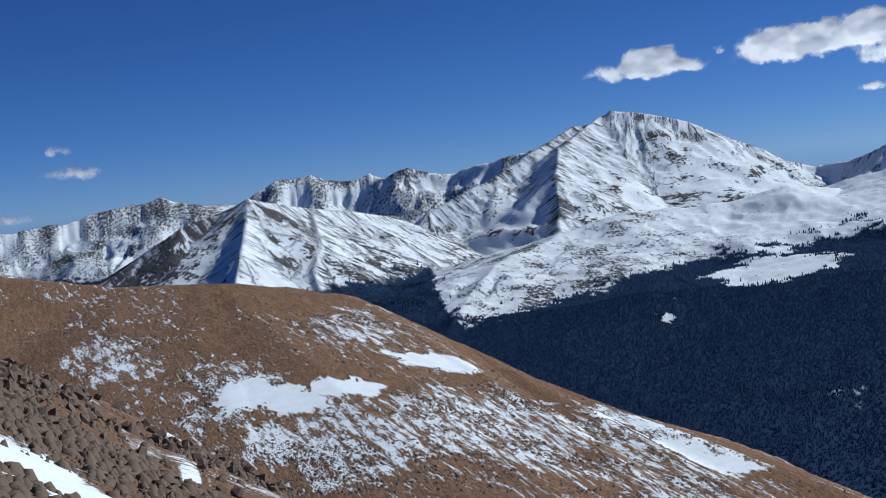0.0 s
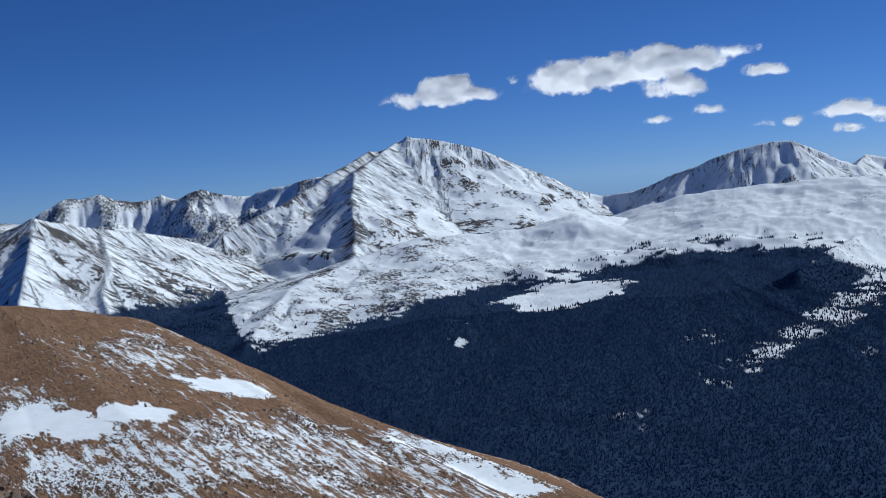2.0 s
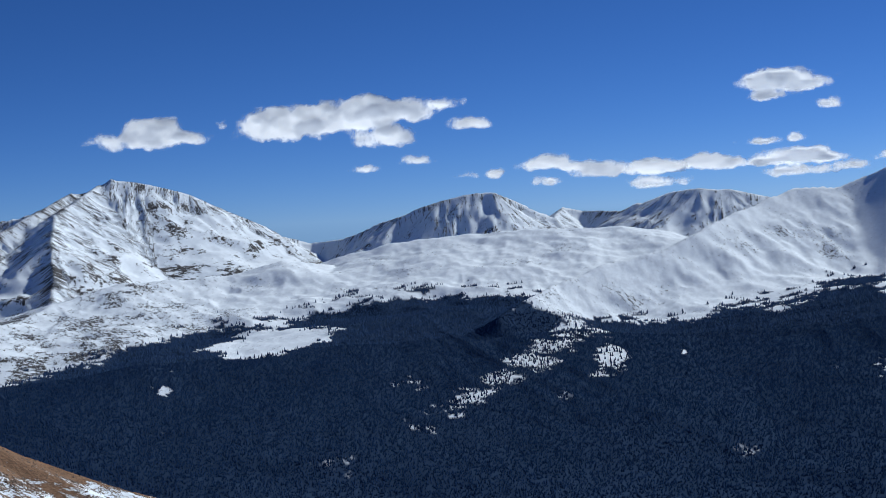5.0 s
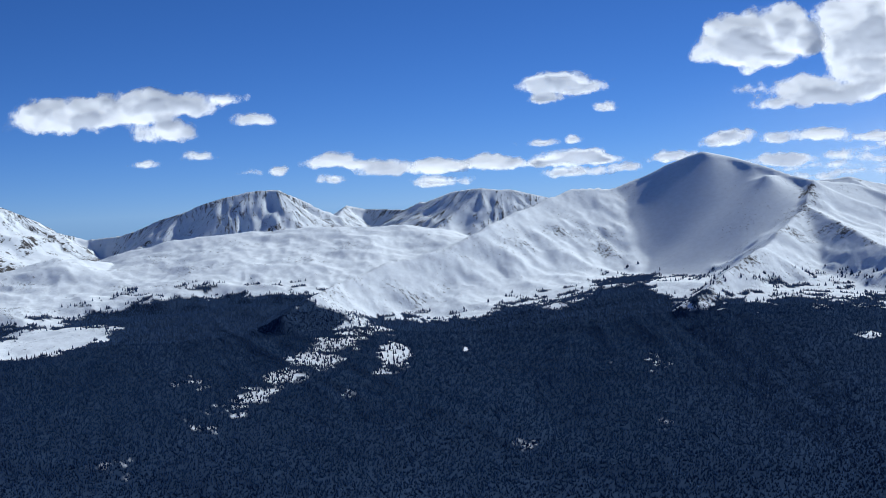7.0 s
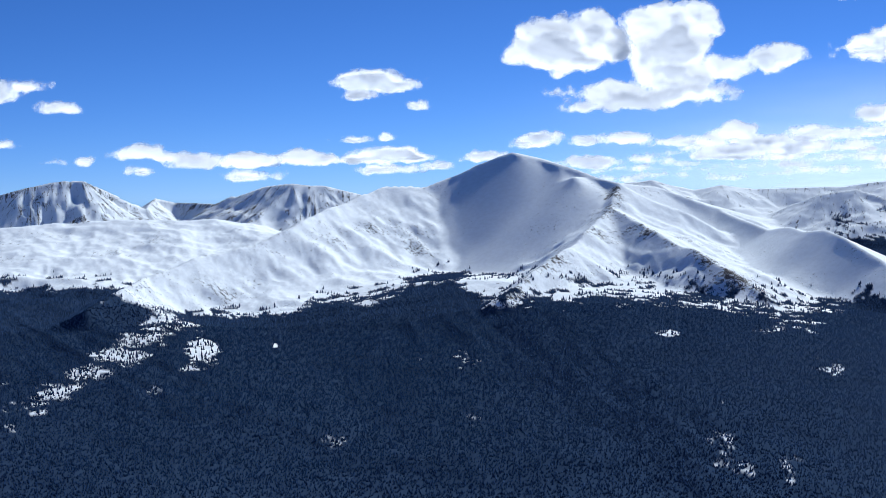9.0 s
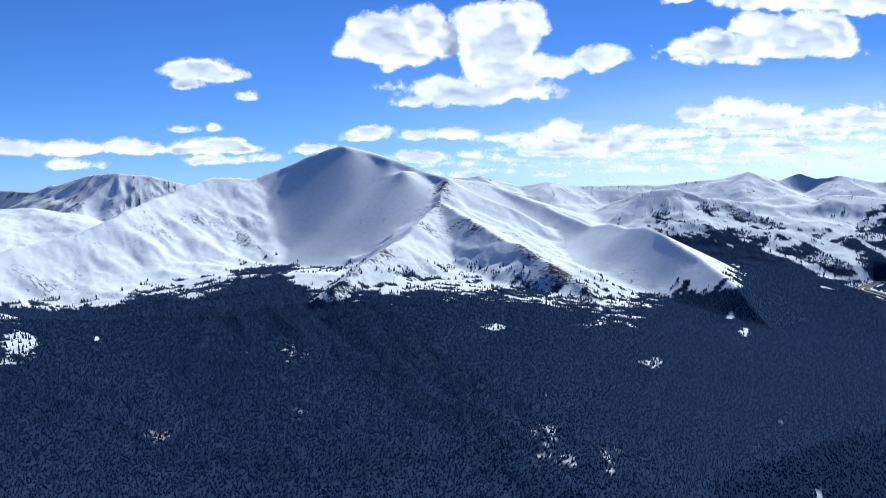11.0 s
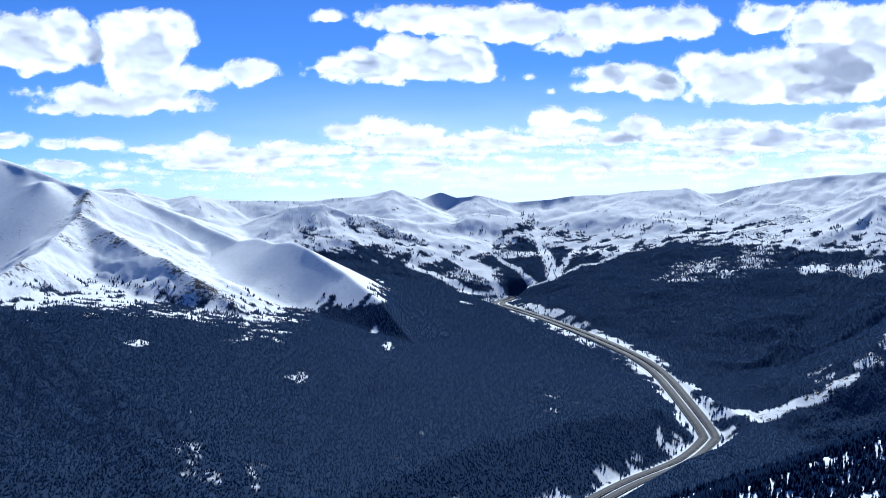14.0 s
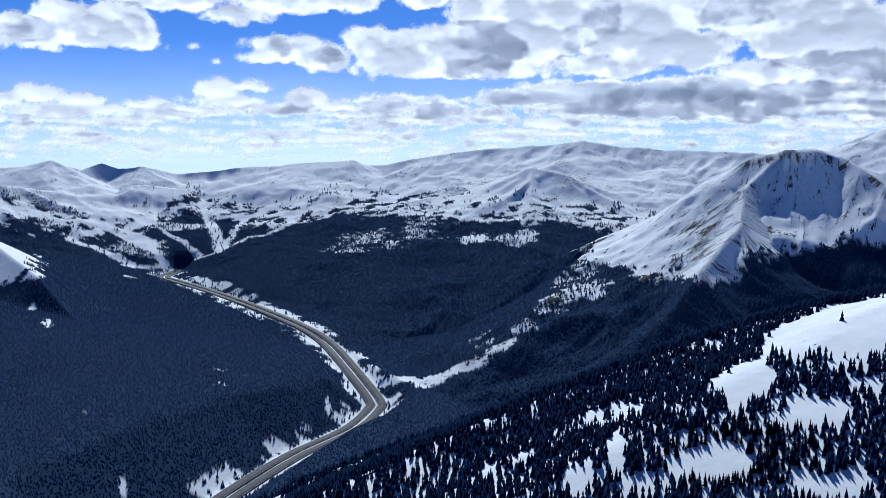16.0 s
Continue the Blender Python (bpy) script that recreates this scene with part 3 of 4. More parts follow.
def sheet(name, faces, mats):
    used, inv = np.unique(faces, return_inverse=True)
    co = np.stack([GX.ravel()[used], GY.ravel()[used], GZ.ravel()[used]], 1)
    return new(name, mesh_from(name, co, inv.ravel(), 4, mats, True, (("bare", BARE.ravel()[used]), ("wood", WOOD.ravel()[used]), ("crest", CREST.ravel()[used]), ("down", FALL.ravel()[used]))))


LABELS = {
    "ground": "snowy valley floor below dark conifer forest",
    "range_left": "long rocky mountain range streaked with snow",
    "range_crags": "jagged dark crags with snow-filled couloirs",
    "peak_a": "tall snow-covered mountain with rocky ribs",
    "range_middle": "craggy snow-covered mountain ridge",
    "peak_cornice": "rounded snow mountain with a corniced rim",
    "peak_pyramid": "pyramid-shaped mountain, grey scree and snow",
    "plateau_front": "broad snow plateau with patches of scrub above the forest",
    "hill_knoll": "rounded snow hill rising above the forest",
    "peak_b": "smooth pointed snow peak with a shaded bowl",
    "hill_dome": "smooth white dome-shaped snow hill",
    "hill_far": "distant snow hill with forest on its foot",
    "range_far": "distant snowy mountain ranges at the valley head",
    "plateau_right": "wide snow-covered upland above dark forest",
    "peak_c": "snowy mountain with a rocky left ridge and wooded foot",
    "peak_behind": "distant white mountain shoulder",
    "slope_right": "snowy hillside with scattered conifers",
    "slope_forest": "shaded valley side under dense conifer forest",
    "hill_brown": "brown tundra hill with windblown snow patches",
    "slope_near": "stony brown slope with thin snow",
}
for land in sorted(set(names)):
    own = [i if n_ != "ground" else -1 for i, n_ in enumerate(names) if n_ == land]
    faces = QUADS[np.isin(QUAD_OWNER, own)]
    if len(faces):
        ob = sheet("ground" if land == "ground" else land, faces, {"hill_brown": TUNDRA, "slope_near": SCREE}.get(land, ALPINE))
        tagged(ob, LABELS[land], "ground" if land in ("ground", "slope_near", "slope_forest", "slope_right") else "hill" if "hill" in land else "mountain", kind="structure")


def on_ground(x, y):
    """Height and owner of the sheet at places ahead of the viewer."""
    r, b = np.hypot(x, y), np.degrees(np.arctan2(x, y))
    i = np.clip(np.interp(r, RADII, np.arange(len(RADII))), 0, len(RADII) - 1.001)
    j = np.clip((b - VIEW[0]) / (VIEW[1] - VIEW[0]), 0, len(VIEW) - 1.001)
    i0, j0 = i.astype(int), j.astype(int)
    u, v = i - i0, j - j0
    z = (GZ[i0, j0] * (1 - u) + GZ[i0 + 1, j0] * u) * (1 - v) + (GZ[i0, j0 + 1] * (1 - u) + GZ[i0 + 1, j0 + 1] * u) * v
    return z, OWNER[i0, j0]


# ---- forest ----
def needle_material(name, dark, light):
    m, n, l, b = material(name)
    geo = n.new("ShaderNodeNewGeometry")
    tone = mix_node(n, l, geo.outputs["Random Per Island"], dark, light)
    lean = n.new("ShaderNodeVectorMath")                      # sprays of needles face every way, on the whole upwards
    lean.operation = "MULTIPLY_ADD"
    lean.inputs[1].default_value, lean.inputs[2].default_value = (0.18, 0.18, 0.18), (0, 0, 0.82)
    l.new(geo.outputs["Normal"], lean.inputs[0])
    l.new(lean.outputs[0], b.inputs["Normal"])
    speck = noise_node(n, l, geo.outputs["Position"], 1.3, 3)
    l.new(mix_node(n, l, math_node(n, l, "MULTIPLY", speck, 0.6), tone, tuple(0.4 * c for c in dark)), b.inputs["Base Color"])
    b.inputs["Roughness"].default_value, b.inputs["Specular IOR Level"].default_value = 1.0, 0.0
    through_needles, mixed = n.new("ShaderNodeBsdfTranslucent"), n.new("ShaderNodeMixShader")
    mixed.inputs[0].default_value = 0.4
    l.new(b.inputs["Base Color"].links[0].from_socket, through_needles.inputs["Color"])
    l.new(b.outputs[0], mixed.inputs[1])
    l.new(through_needles.outputs[0], mixed.inputs[2])
    l.new(mixed.outputs[0], n["Material Output"].inputs["Surface"])
    return m


# brighter and bluer than the nearer needles: aerial haze put into the colour
HAZE_NEEDLES = needle_material("haze-tinted needles", (0.046, 0.091, 0.212), (0.055, 0.106, 0.24))
# navy, bluer than the foliage itself: distance haze put into the colour
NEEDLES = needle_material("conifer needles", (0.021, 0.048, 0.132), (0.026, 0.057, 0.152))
rng = np.random.default_rng(5)


def scatter(spacing, r0, r1, b0, b1):
    """Random places in a ring sector, one for each square of that spacing."""
    area = math.radians(b1 - b0) * (r1 * r1 - r0 * r0) / 2
    n = int(area / spacing ** 2)
    r = np.sqrt(rng.uniform(r0 * r0, r1 * r1, n))
    b = np.radians(rng.uniform(b0, b1, n))
    x, y = r * np.sin(b), r * np.cos(b)
    z, owner = on_ground(x, y)
    cover = tree_cover(x, y, z, owner)
    keep = rng.random(n) < cover
    right = np.isin(owner, RIGHT_LAND)
    return x, y, z, keep, right, cover


def small_trees(name, x, y, z, h, sides, tiers, needles=None):
    """Many conifers in one mesh: each a few ragged, narrowing skirts of needles one above the other."""
    n = len(x)
    co, tri, base = [], [], 0
    for k in range(tiers):
        low, top = k / tiers * 0.9, min(1.0, (k + 1.45) / tiers)
        wide = (0.24 if tiers > 1 else 0.30) * (1 - 0.8 * k / max(tiers, 1))
        a = rng.uniform(0, 2 * math.pi, n)[:, None] + np.arange(sides) * 2 * math.pi / sides
        rad = np.clip(h[:, None] * wide, 0.3 if tiers > 1 else 1.5, 9) * rng.uniform(0.7, 1.25, (n, sides))
        ring = np.stack([x[:, None] + rad * np.cos(a), y[:, None] + rad * np.sin(a),
                         z[:, None] + h[:, None] * (low + rng.uniform(-0.03, 0.06, (n, sides))) - (0.4 if k == 0 else 0)], -1)
        tip = np.stack([x, y, z + h * top], -1)[:, None]
        co.append(np.concatenate([ring, tip], 1).reshape(-1, 3))
        s = base + np.arange(n)[:, None] * (sides + 1)
        i = np.arange(sides)
        tri.append(np.stack([s + i, s + (i + 1) % sides, np.broadcast_to(s + sides, (n, sides))], -1).reshape(-1, 3))
        base += n * (sides + 1)
    return new(name, mesh_from(name, np.concatenate(co), np.concatenate(tri).ravel(), 3, needles or NEEDLES, True))


x, y, z, keep, right, cover = scatter(3.5, 1050, 2250, -5, 98)
keep &= ~right
x, y, z, cover = x[keep], y[keep], z[keep], cover[keep]
h = rng.uniform(1.5, 2.7, len(x)) * (1 + 2.0 * (1 - cover))
blue = rng.random(len(x)) < smooth(np.degrees(np.arctan2(x, y)), 38, 62)       # haze put into the colour: more blue-tinted trees towards the valley's head
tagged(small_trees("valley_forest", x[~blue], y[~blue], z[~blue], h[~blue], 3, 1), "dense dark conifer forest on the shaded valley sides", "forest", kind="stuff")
tagged(small_trees("hazed_forest", x[blue], y[blue], z[blue], h[blue], 3, 1, HAZE_NEEDLES), "valley conifers tinted blue for haze, mixed into the dark forest", "forest", kind="stuff")
x, y, z, keep, right, cover = scatter(4.2, 2250, 4300, -5, 98)
keep &= ~right
x, y, z, cover = x[keep], y[keep], z[keep], cover[keep]
tagged(small_trees("far_forest", x, y, z, rng.uniform(2.2, 3.8, len(x)) * (1 + 1.3 * (1 - cover)), 3, 1, HAZE_NEEDLES), "distant dark conifer forest below the snow", "forest", kind="stuff")
x, y, z, keep, right, cover = scatter(3.2, 300, 1500, 62, 98)
keep &= right
x, y, z = x[keep], y[keep], z[keep]
h = rng.uniform(3.2, 8, len(x))

# conifers that stand singly on the nearest hillside
def part(name, me, parent, label=""):
    ob = new(name, me)
    ob.parent = parent
    return tagged(ob, label) if label else ob


def bark():
    m, n, l, b = material("conifer bark")
    pos = n.new("ShaderNodeTexCoord").outputs["Object"]
    l.new(mix_node(n, l, noise_node(n, l, stretched(n, l, pos, (6, 6, 1)), 3.0), (0.06, 0.045, 0.035), (0.13, 0.10, 0.08)), b.inputs["Base Color"])
    b.inputs["Roughness"].default_value = 0.9
    return m


BARK = bark()


def conifer_meshes(seed):
    """Trunk and crown of a spruce one metre high: a tapered stem, and whorls of drooping boughs."""
    r = np.random.default_rng(seed)
    bm = bmesh.new()
    bmesh.ops.create_cone(bm, cap_ends=True, segments=7, radius1=0.028, radius2=0.006, depth=0.95, matrix=Matrix.Translation((0, 0, 0.44)))
    stem = bpy.data.meshes.new("trunk")
    bm.to_mesh(stem)
    bm.free()
    stem.materials.append(BARK)
    co, tri = [], []
    for k in range(9):
        low = 0.08 + 0.088 * k
        reach = 0.21 * (1 - k / 9.6) ** 0.85
        boughs = 9 - k // 3
        turn = r.uniform(0, 6.3)
        for i in range(boughs):
            a, w, out = turn + 2 * math.pi * i / boughs + r.uniform(-0.2, 0.2), 0.42, reach * r.uniform(0.7, 1.2)
            s = len(co)
            co += [(0, 0, low + 0.13), (out * 0.75 * math.cos(a - w), out * 0.75 * math.sin(a - w), low + r.uniform(-0.01, 0.03)),
                   (out * math.cos(a), out * math.sin(a), low - r.uniform(0.0, 0.04)), (out * 0.75 * math.cos(a + w), out * 0.75 * math.sin(a + w), low + r.uniform(-0.01, 0.03)),
                   (0, 0, low + 0.02)]
            tri += [s, s + 1, s + 2, s, s + 2, s + 3, s + 4, s + 2, s + 1, s + 4, s + 3, s + 2]
    s = len(co)
    co += [(0.025, 0, 0.86), (-0.012, 0.022, 0.86), (-0.012, -0.022, 0.86), (0, 0, 1.0)]
    tri += [s, s + 1, s + 3, s + 1, s + 2, s + 3, s + 2, s, s + 3]
    return stem, mesh_from("crown", co, tri, 3, NEEDLES, False)


near_trees = np.argsort(np.hypot(x - 620, y - 15))[:280]      # round the open snow on the near hillside
rest = np.setdiff1d(np.arange(len(x)), near_trees)
kinds = [conifer_meshes(k) for k in range(5)]
for k, i in enumerate(near_trees):
    stem, crown = kinds[k % 5]
    tree = new("conifer")
    tree.matrix_world = Matrix.LocRotScale((x[i], y[i], z[i] - 0.2), Euler((0, 0, rng.uniform(0, 6.3))), Vector((h[i], h[i], h[i])))
    tagged(tree, "tall dark spruce standing in snow" if h[i] > 6.5 else "young dark spruce standing in snow", "tree", "spruces on the near hillside")
    part("trunk", stem, tree)
    part("crown", crown, tree)
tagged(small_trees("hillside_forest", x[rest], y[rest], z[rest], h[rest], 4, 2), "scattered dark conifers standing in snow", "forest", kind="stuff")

# ---- highway ----
def asphalt():
    m, n, l, b = material("worn asphalt")
    pos = n.new("ShaderNodeNewGeometry").outputs["Position"]
    wear = noise_node(n, l, pos, 0.12, 4)
    l.new(mix_node(n, l, step_node(n, l, wear, 0.35, 0.65), (0.040, 0.048, 0.064), (0.062, 0.071, 0.090)), b.inputs["Base Color"])
    b.inputs["Roughness"].default_value, b.inputs["Specular IOR Level"].default_value = 0.85, 0.1
    return m


ASPHALT = asphalt()


def spline(points, step):
    """A smooth line through points, with a vertex every step metres."""
    p = np.asarray(points, float)
    out = []
    ext = np.vstack([2 * p[0] - p[1], p, 2 * p[-1] - p[-2]])
    for i in range(1, len(ext) - 2):
        a, b, c, d = ext[i - 1:i + 3]
        n = max(2, int(np.linalg.norm((c - b)[:2]) / step))
        t = np.linspace(0, 1, n, endpoint=False)[:, None]
        out.append(0.5 * (2 * b + (c - a) * t + (2 * a - 5 * b + 4 * c - d) * t ** 2 + (3 * b - a - 3 * c + d) * t ** 3))
    out.append(p[-1:])
    return np.concatenate(out)


def ribbon(name, line, offset, width, lift, thick, mats):
    """A road or strip along a line, as a slab with edges."""
    d = np.gradient(line[:, :2], axis=0)
    d /= np.linalg.norm(d, axis=1)[:, None]
    side = np.stack([d[:, 1], -d[:, 0]], 1)
    rows = []
    for o, dz in ((offset - width / 2, -thick), (offset - width / 2, 0), (offset + width / 2, 0), (offset + width / 2, -thick)):
        rows.append(np.column_stack([line[:, :2] + side * o, line[:, 2] + lift + dz]))
    co = np.stack(rows, 1).reshape(-1, 3)
    n = len(line)
    quads = []
    for k in range(3):
        a = np.arange(n - 1) * 4 + k
        quads.append(np.stack([a, a + 1, a + 5, a + 4], 1))
    return new(name, mesh_from(name, co, np.concatenate(quads).ravel(), 4, mats))


ROAD_LINE = spline(HIGHWAY, 12)
for off in (-8.6, 8.6):
    tagged(ribbon("highway", ROAD_LINE, off, 13.5, 0.6, 1.5, ASPHALT), "grey carriageway of a divided highway with snowy verges", "road", kind="structure")


def paint():
    m, n, l, b = material("worn road paint")
    b.inputs["Base Color"].default_value, b.inputs["Roughness"].default_value = (0.33, 0.34, 0.35, 1), 0.8
    return m


PAINT = paint()
for off in (-14.6, -2.7, 2.7, 14.6):
    tagged(ribbon("lane_line", ROAD_LINE, off, 0.35, 0.612, 0.01, PAINT), "pale painted edge line of the highway", "road marking", kind="structure")


# ---- clouds ----
def cloud_material():
    m, n, l, b = material("cloud")
    n.remove(b)
    pos = n.new("ShaderNodeNewGeometry").outputs["Position"]
    wisp = noise_node(n, l, pos, 1 / 75, 7, 0.64)
    curl = math_node(n, l, "SUBTRACT", wisp, 0.5)
    body = math_node(n, l, "ADD", attr_node(n, "dense"), math_node(n, l, "MULTIPLY", curl, 2.2))
    alpha = step_node(n, l, body, 0.0, 0.85)
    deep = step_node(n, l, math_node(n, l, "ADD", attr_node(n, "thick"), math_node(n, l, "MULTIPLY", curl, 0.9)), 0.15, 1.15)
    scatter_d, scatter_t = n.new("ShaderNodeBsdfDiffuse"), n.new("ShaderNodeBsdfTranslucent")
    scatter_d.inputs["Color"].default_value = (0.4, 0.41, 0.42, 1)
    l.new(mix_node(n, l, deep, (0.63, 0.63, 0.63), (0.37, 0.38, 0.405)), scatter_t.inputs["Color"])   # thick parts greyer: the cloud's own shade put into the colour
    both = n.new("ShaderNodeAddShader")
    l.new(scatter_d.outputs[0], both.inputs[0])
    l.new(scatter_t.outputs[0], both.inputs[1])
    clear, mix = n.new("ShaderNodeBsdfTransparent"), n.new("ShaderNodeMixShader")
    l.new(alpha, mix.inputs[0])
    l.new(clear.outputs[0], mix.inputs[1])
    l.new(both.outputs[0], mix.inputs[2])
    l.new(mix.outputs[0], n["Material Output"].inputs["Surface"])
    return m


CLOUD = cloud_material()


def cloud(lobes, amount, seed):
    """A cumulus of swelling lobes (bearing, height, half width, half height, in degrees from the viewpoint), flatter
    below than above; thin at the rim, thick low in its middle, where shade is put into the colour."""
    lobes = np.array(lobes, float)
    tall = lobes[:, 3].max()
    far = 4985.0 - 4 * lobes[:, 1].mean() - 0.02 * (seed % 97)
    edge = min(0.45, 0.2 + 0.5 * tall)
    b0, b1 = (lobes[:, 0] - lobes[:, 2]).min() - edge, (lobes[:, 0] + lobes[:, 2]).max() + edge
    e0, e1 = (lobes[:, 1] - lobes[:, 3]).min() - edge, (lobes[:, 1] + lobes[:, 3]).max() + edge
    a, e = np.meshgrid(np.linspace(b0, b1, int(np.clip((b1 - b0) / 0.085, 16, 150))), np.linspace(e0, e1, int(np.clip((e1 - e0) / 0.07, 12, 70))), indexing="ij")
    warp_a = a + 0.5 * tall * (fbm(a * 1.1 / (tall + 0.2) + seed, e * 1.3 / (tall + 0.2), 3, seed) - 0.5)
    warp_e = e + 0.5 * tall * (fbm(a * 1.1 / (tall + 0.2), e * 1.3 / (tall + 0.2) - seed, 3, seed + 1) - 0.5)
    deep = np.full(a.shape, -9.0)
    for cb, ce, hw, hh in lobes:
        du, dv = (warp_a - cb) / hw, (warp_e - ce) / hh
        inside = (1 - (np.abs(du) ** 2.2 + np.abs(dv) ** np.where(dv > 0, 2.0, 3.0)) ** 0.45) * min(hh, hw)
        k = np.clip(0.5 + (inside - deep) / 0.3, 0, 1)         # lobes melt into each other
        deep = deep * (1 - k) + inside * k + 0.075 * k * (1 - k)
    billow = fbm(a * 1.6 + seed * 7.7, e * 2.0 + seed * 3.1, 5, seed, 0.6) - 0.5
    puffs = fbm(a * 0.9 + seed * 2.3, e * 1.4 + seed * 1.7, 3, seed + 4, 0.5) - 0.5
    soft = 0.12 + 0.22 * min(tall, 0.8)
    dense = amount * (deep / soft + 0.28 + 1.1 * billow) - 0.25 * (1 - amount)
    # weighted downwards, so the coloured-in shade sits on the undersides
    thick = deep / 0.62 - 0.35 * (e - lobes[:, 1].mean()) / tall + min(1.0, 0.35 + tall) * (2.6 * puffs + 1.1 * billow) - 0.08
    size = min(70.0, math.radians(tall) * far)
    d = far - size * (0.45 * np.sqrt(np.clip(deep / tall + 0.1, 0, 1)) + 0.25 * puffs)
    slant = math.tan(math.radians(np.clip(0.75 * (50 - lobes[:, 0].mean()), 0, 30)))      # away from the sun, they turn their lit backs
    d = d - slant * far * np.radians(a - a.min())
    a, e = np.radians(a), np.radians(e)
    co = np.stack([d * np.sin(a), d * np.cos(a), EYE + d * np.tan(e)], -1).reshape(-1, 3)
    i = np.arange(a.size).reshape(a.shape)
    quads = np.stack([i[:-1, :-1], i[1:, :-1], i[1:, 1:], i[:-1, 1:]], -1).reshape(-1, 4)
    quads = quads[(dense.ravel()[quads] > -0.6).any(1)]
    if not len(quads):
        return
    used, inv = np.unique(quads, return_inverse=True)
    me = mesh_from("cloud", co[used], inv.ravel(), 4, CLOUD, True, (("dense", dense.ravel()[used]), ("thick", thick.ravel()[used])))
    wide = b1 - b0
    label = "small white wisp of cloud in blue sky" if wide < 2.2 else "white cumulus cloud with a flat grey base" if wide < 6 else "large bright cumulus bank with grey undersides"
    tagged(new("cloud", me), label, "cloud", "fair-weather clouds")


CLOUDS = []
CLOUDS.append((0.5, [(-15.15, 1.77, 1.57, 0.32), (-15.94, 1.77, 0.96, 0.22)]))
CLOUDS.append((0.42, [(-15.73, 2.73, 0.77, 0.22)]))
CLOUDS.append((0.4, [(-17.8, 0.07, 1.08, 0.24)]))
CLOUDS.append((1, [(9.4, 4.2, 1.25, 0.59), (8.07, 3.93, 1.2, 0.27), (10.57, 3.87, 1.16, 0.32), (9.37, 3.77, 1.81, 0.32)]))
CLOUDS.append((1, [(14.35, 4.36, 1.2, 0.68), (16.29, 4.37, 1.69, 0.78), (18.49, 4.55, 1.49, 0.76), (20.08, 4.6, 1.2, 0.49), (21.54, 4.79, 0.87, 0.22), (19.29, 3.59, 1.11, 0.44), (15.42, 4.01, 2.17, 0.39)]))
CLOUDS.append((0.5, [(12.36, 4.28, 0.27, 0.17)]))
CLOUDS.append((0.9, [(23.11, 3.91, 0.92, 0.29), (22.69, 3.82, 0.53, 0.2)]))
CLOUDS.append((0.8, [(18.28, 2.17, 0.65, 0.15)]))
CLOUDS.append((0.9, [(20.67, 2.41, 0.75, 0.22)]))
CLOUDS.append((0.7, [(22.57, 1.68, 0.46, 0.15)]))
CLOUDS.append((0.8, [(23.89, 1.69, 0.41, 0.2)]))
CLOUDS.append((1, [(26.18, 2.03, 1.11, 0.32), (27.24, 1.79, 0.96, 0.24), (28.29, 1.62, 1.11, 0.34)]))
CLOUDS.append((1, [(30.49, 1.59, 1.25, 0.34), (31.29, 1.44, 0.72, 0.24)]))
CLOUDS.append((0.7, [(26.19, 1.26, 0.63, 0.2)]))
CLOUDS.append((0.8, [(30.81, 0.93, 1.2, 0.2)]))
CLOUDS.append((1, [(32.91, 1.64, 0.96, 0.34), (32.06, 1.58, 0.6, 0.2), (33.88, 1.51, 0.72, 0.22)]))
CLOUDS.append((1, [(35.81, 1.49, 1.2, 0.24), (36.91, 1.72, 0.84, 0.32), (37.62, 1.49, 0.72, 0.22)]))
CLOUDS.append((0.7, [(36.15, 1.04, 1.08, 0.2)]))
CLOUDS.append((0.7, [(35.25, 2.32, 0.67, 0.17)]))
CLOUDS.append((0.6, [(36.72, 2.41, 0.31, 0.17)]))
CLOUDS.append((0.7, [(38.68, 1.17, 0.63, 0.2)]))
CLOUDS.append((0.5, [(26.21, 1.21, 0.48, 0.2)]))
CLOUDS.append((0.75, [(30.8, 0.82, 1.2, 0.17)]))
CLOUDS.append((1, [(35.96, 4.78, 1.25, 0.49), (37.04, 4.65, 1.01, 0.29), (35.58, 4.25, 0.67, 0.22)]))
CLOUDS.append((0.85, [(37.96, 3.76, 0.43, 0.22)]))
CLOUDS.append((0.3, [(43.62, 4.07, 0.36, 0.22)]))
CLOUDS.append((0.9, [(43.08, 2.1, 1.08, 0.32), (43.78, 2.25, 0.53, 0.22)]))
CLOUDS.append((0.8, [(40.6, 1.5, 0.96, 0.24)]))
CLOUDS.append((0.8, [(44.97, 2.04, 0.6, 0.22)]))
CLOUDS.append((0.95, [(45.34, 1.1, 1.33, 0.27)]))
CLOUDS.append((1, [(43.94, 6.22, 1.81, 1.1), (42.6, 5.87, 1.16, 0.54), (45.5, 6.47, 1.2, 1.1), (44.76, 5.31, 1.16, 0.49), (46.32, 6.01, 0.72, 0.85)]))
CLOUDS.append((1, [(48.57, 5.96, 1.73, 1.46), (49.81, 6.74, 0.92, 0.78), (48.9, 4.84, 1.69, 0.78), (46.64, 3.91, 2.05, 0.63), (45.19, 3.48, 1.01, 0.24), (49.0, 3.96, 2.17, 0.54), (51.01, 5.05, 1.16, 0.49), (52.97, 5.28, 1.2, 0.54), (47.64, 6.66, 0.96, 0.73)]))
CLOUDS.append((1, [(56.89, 5.53, 1.33, 0.39), (58.08, 5.68, 1.45, 0.63)]))
CLOUDS.append((0.3, [(43.52, 4.09, 0.43, 0.22)]))
CLOUDS.append((1, [(35.99, 4.81, 1.49, 0.46), (36.88, 4.66, 1.01, 0.27), (35.54, 4.28, 0.82, 0.22)]))
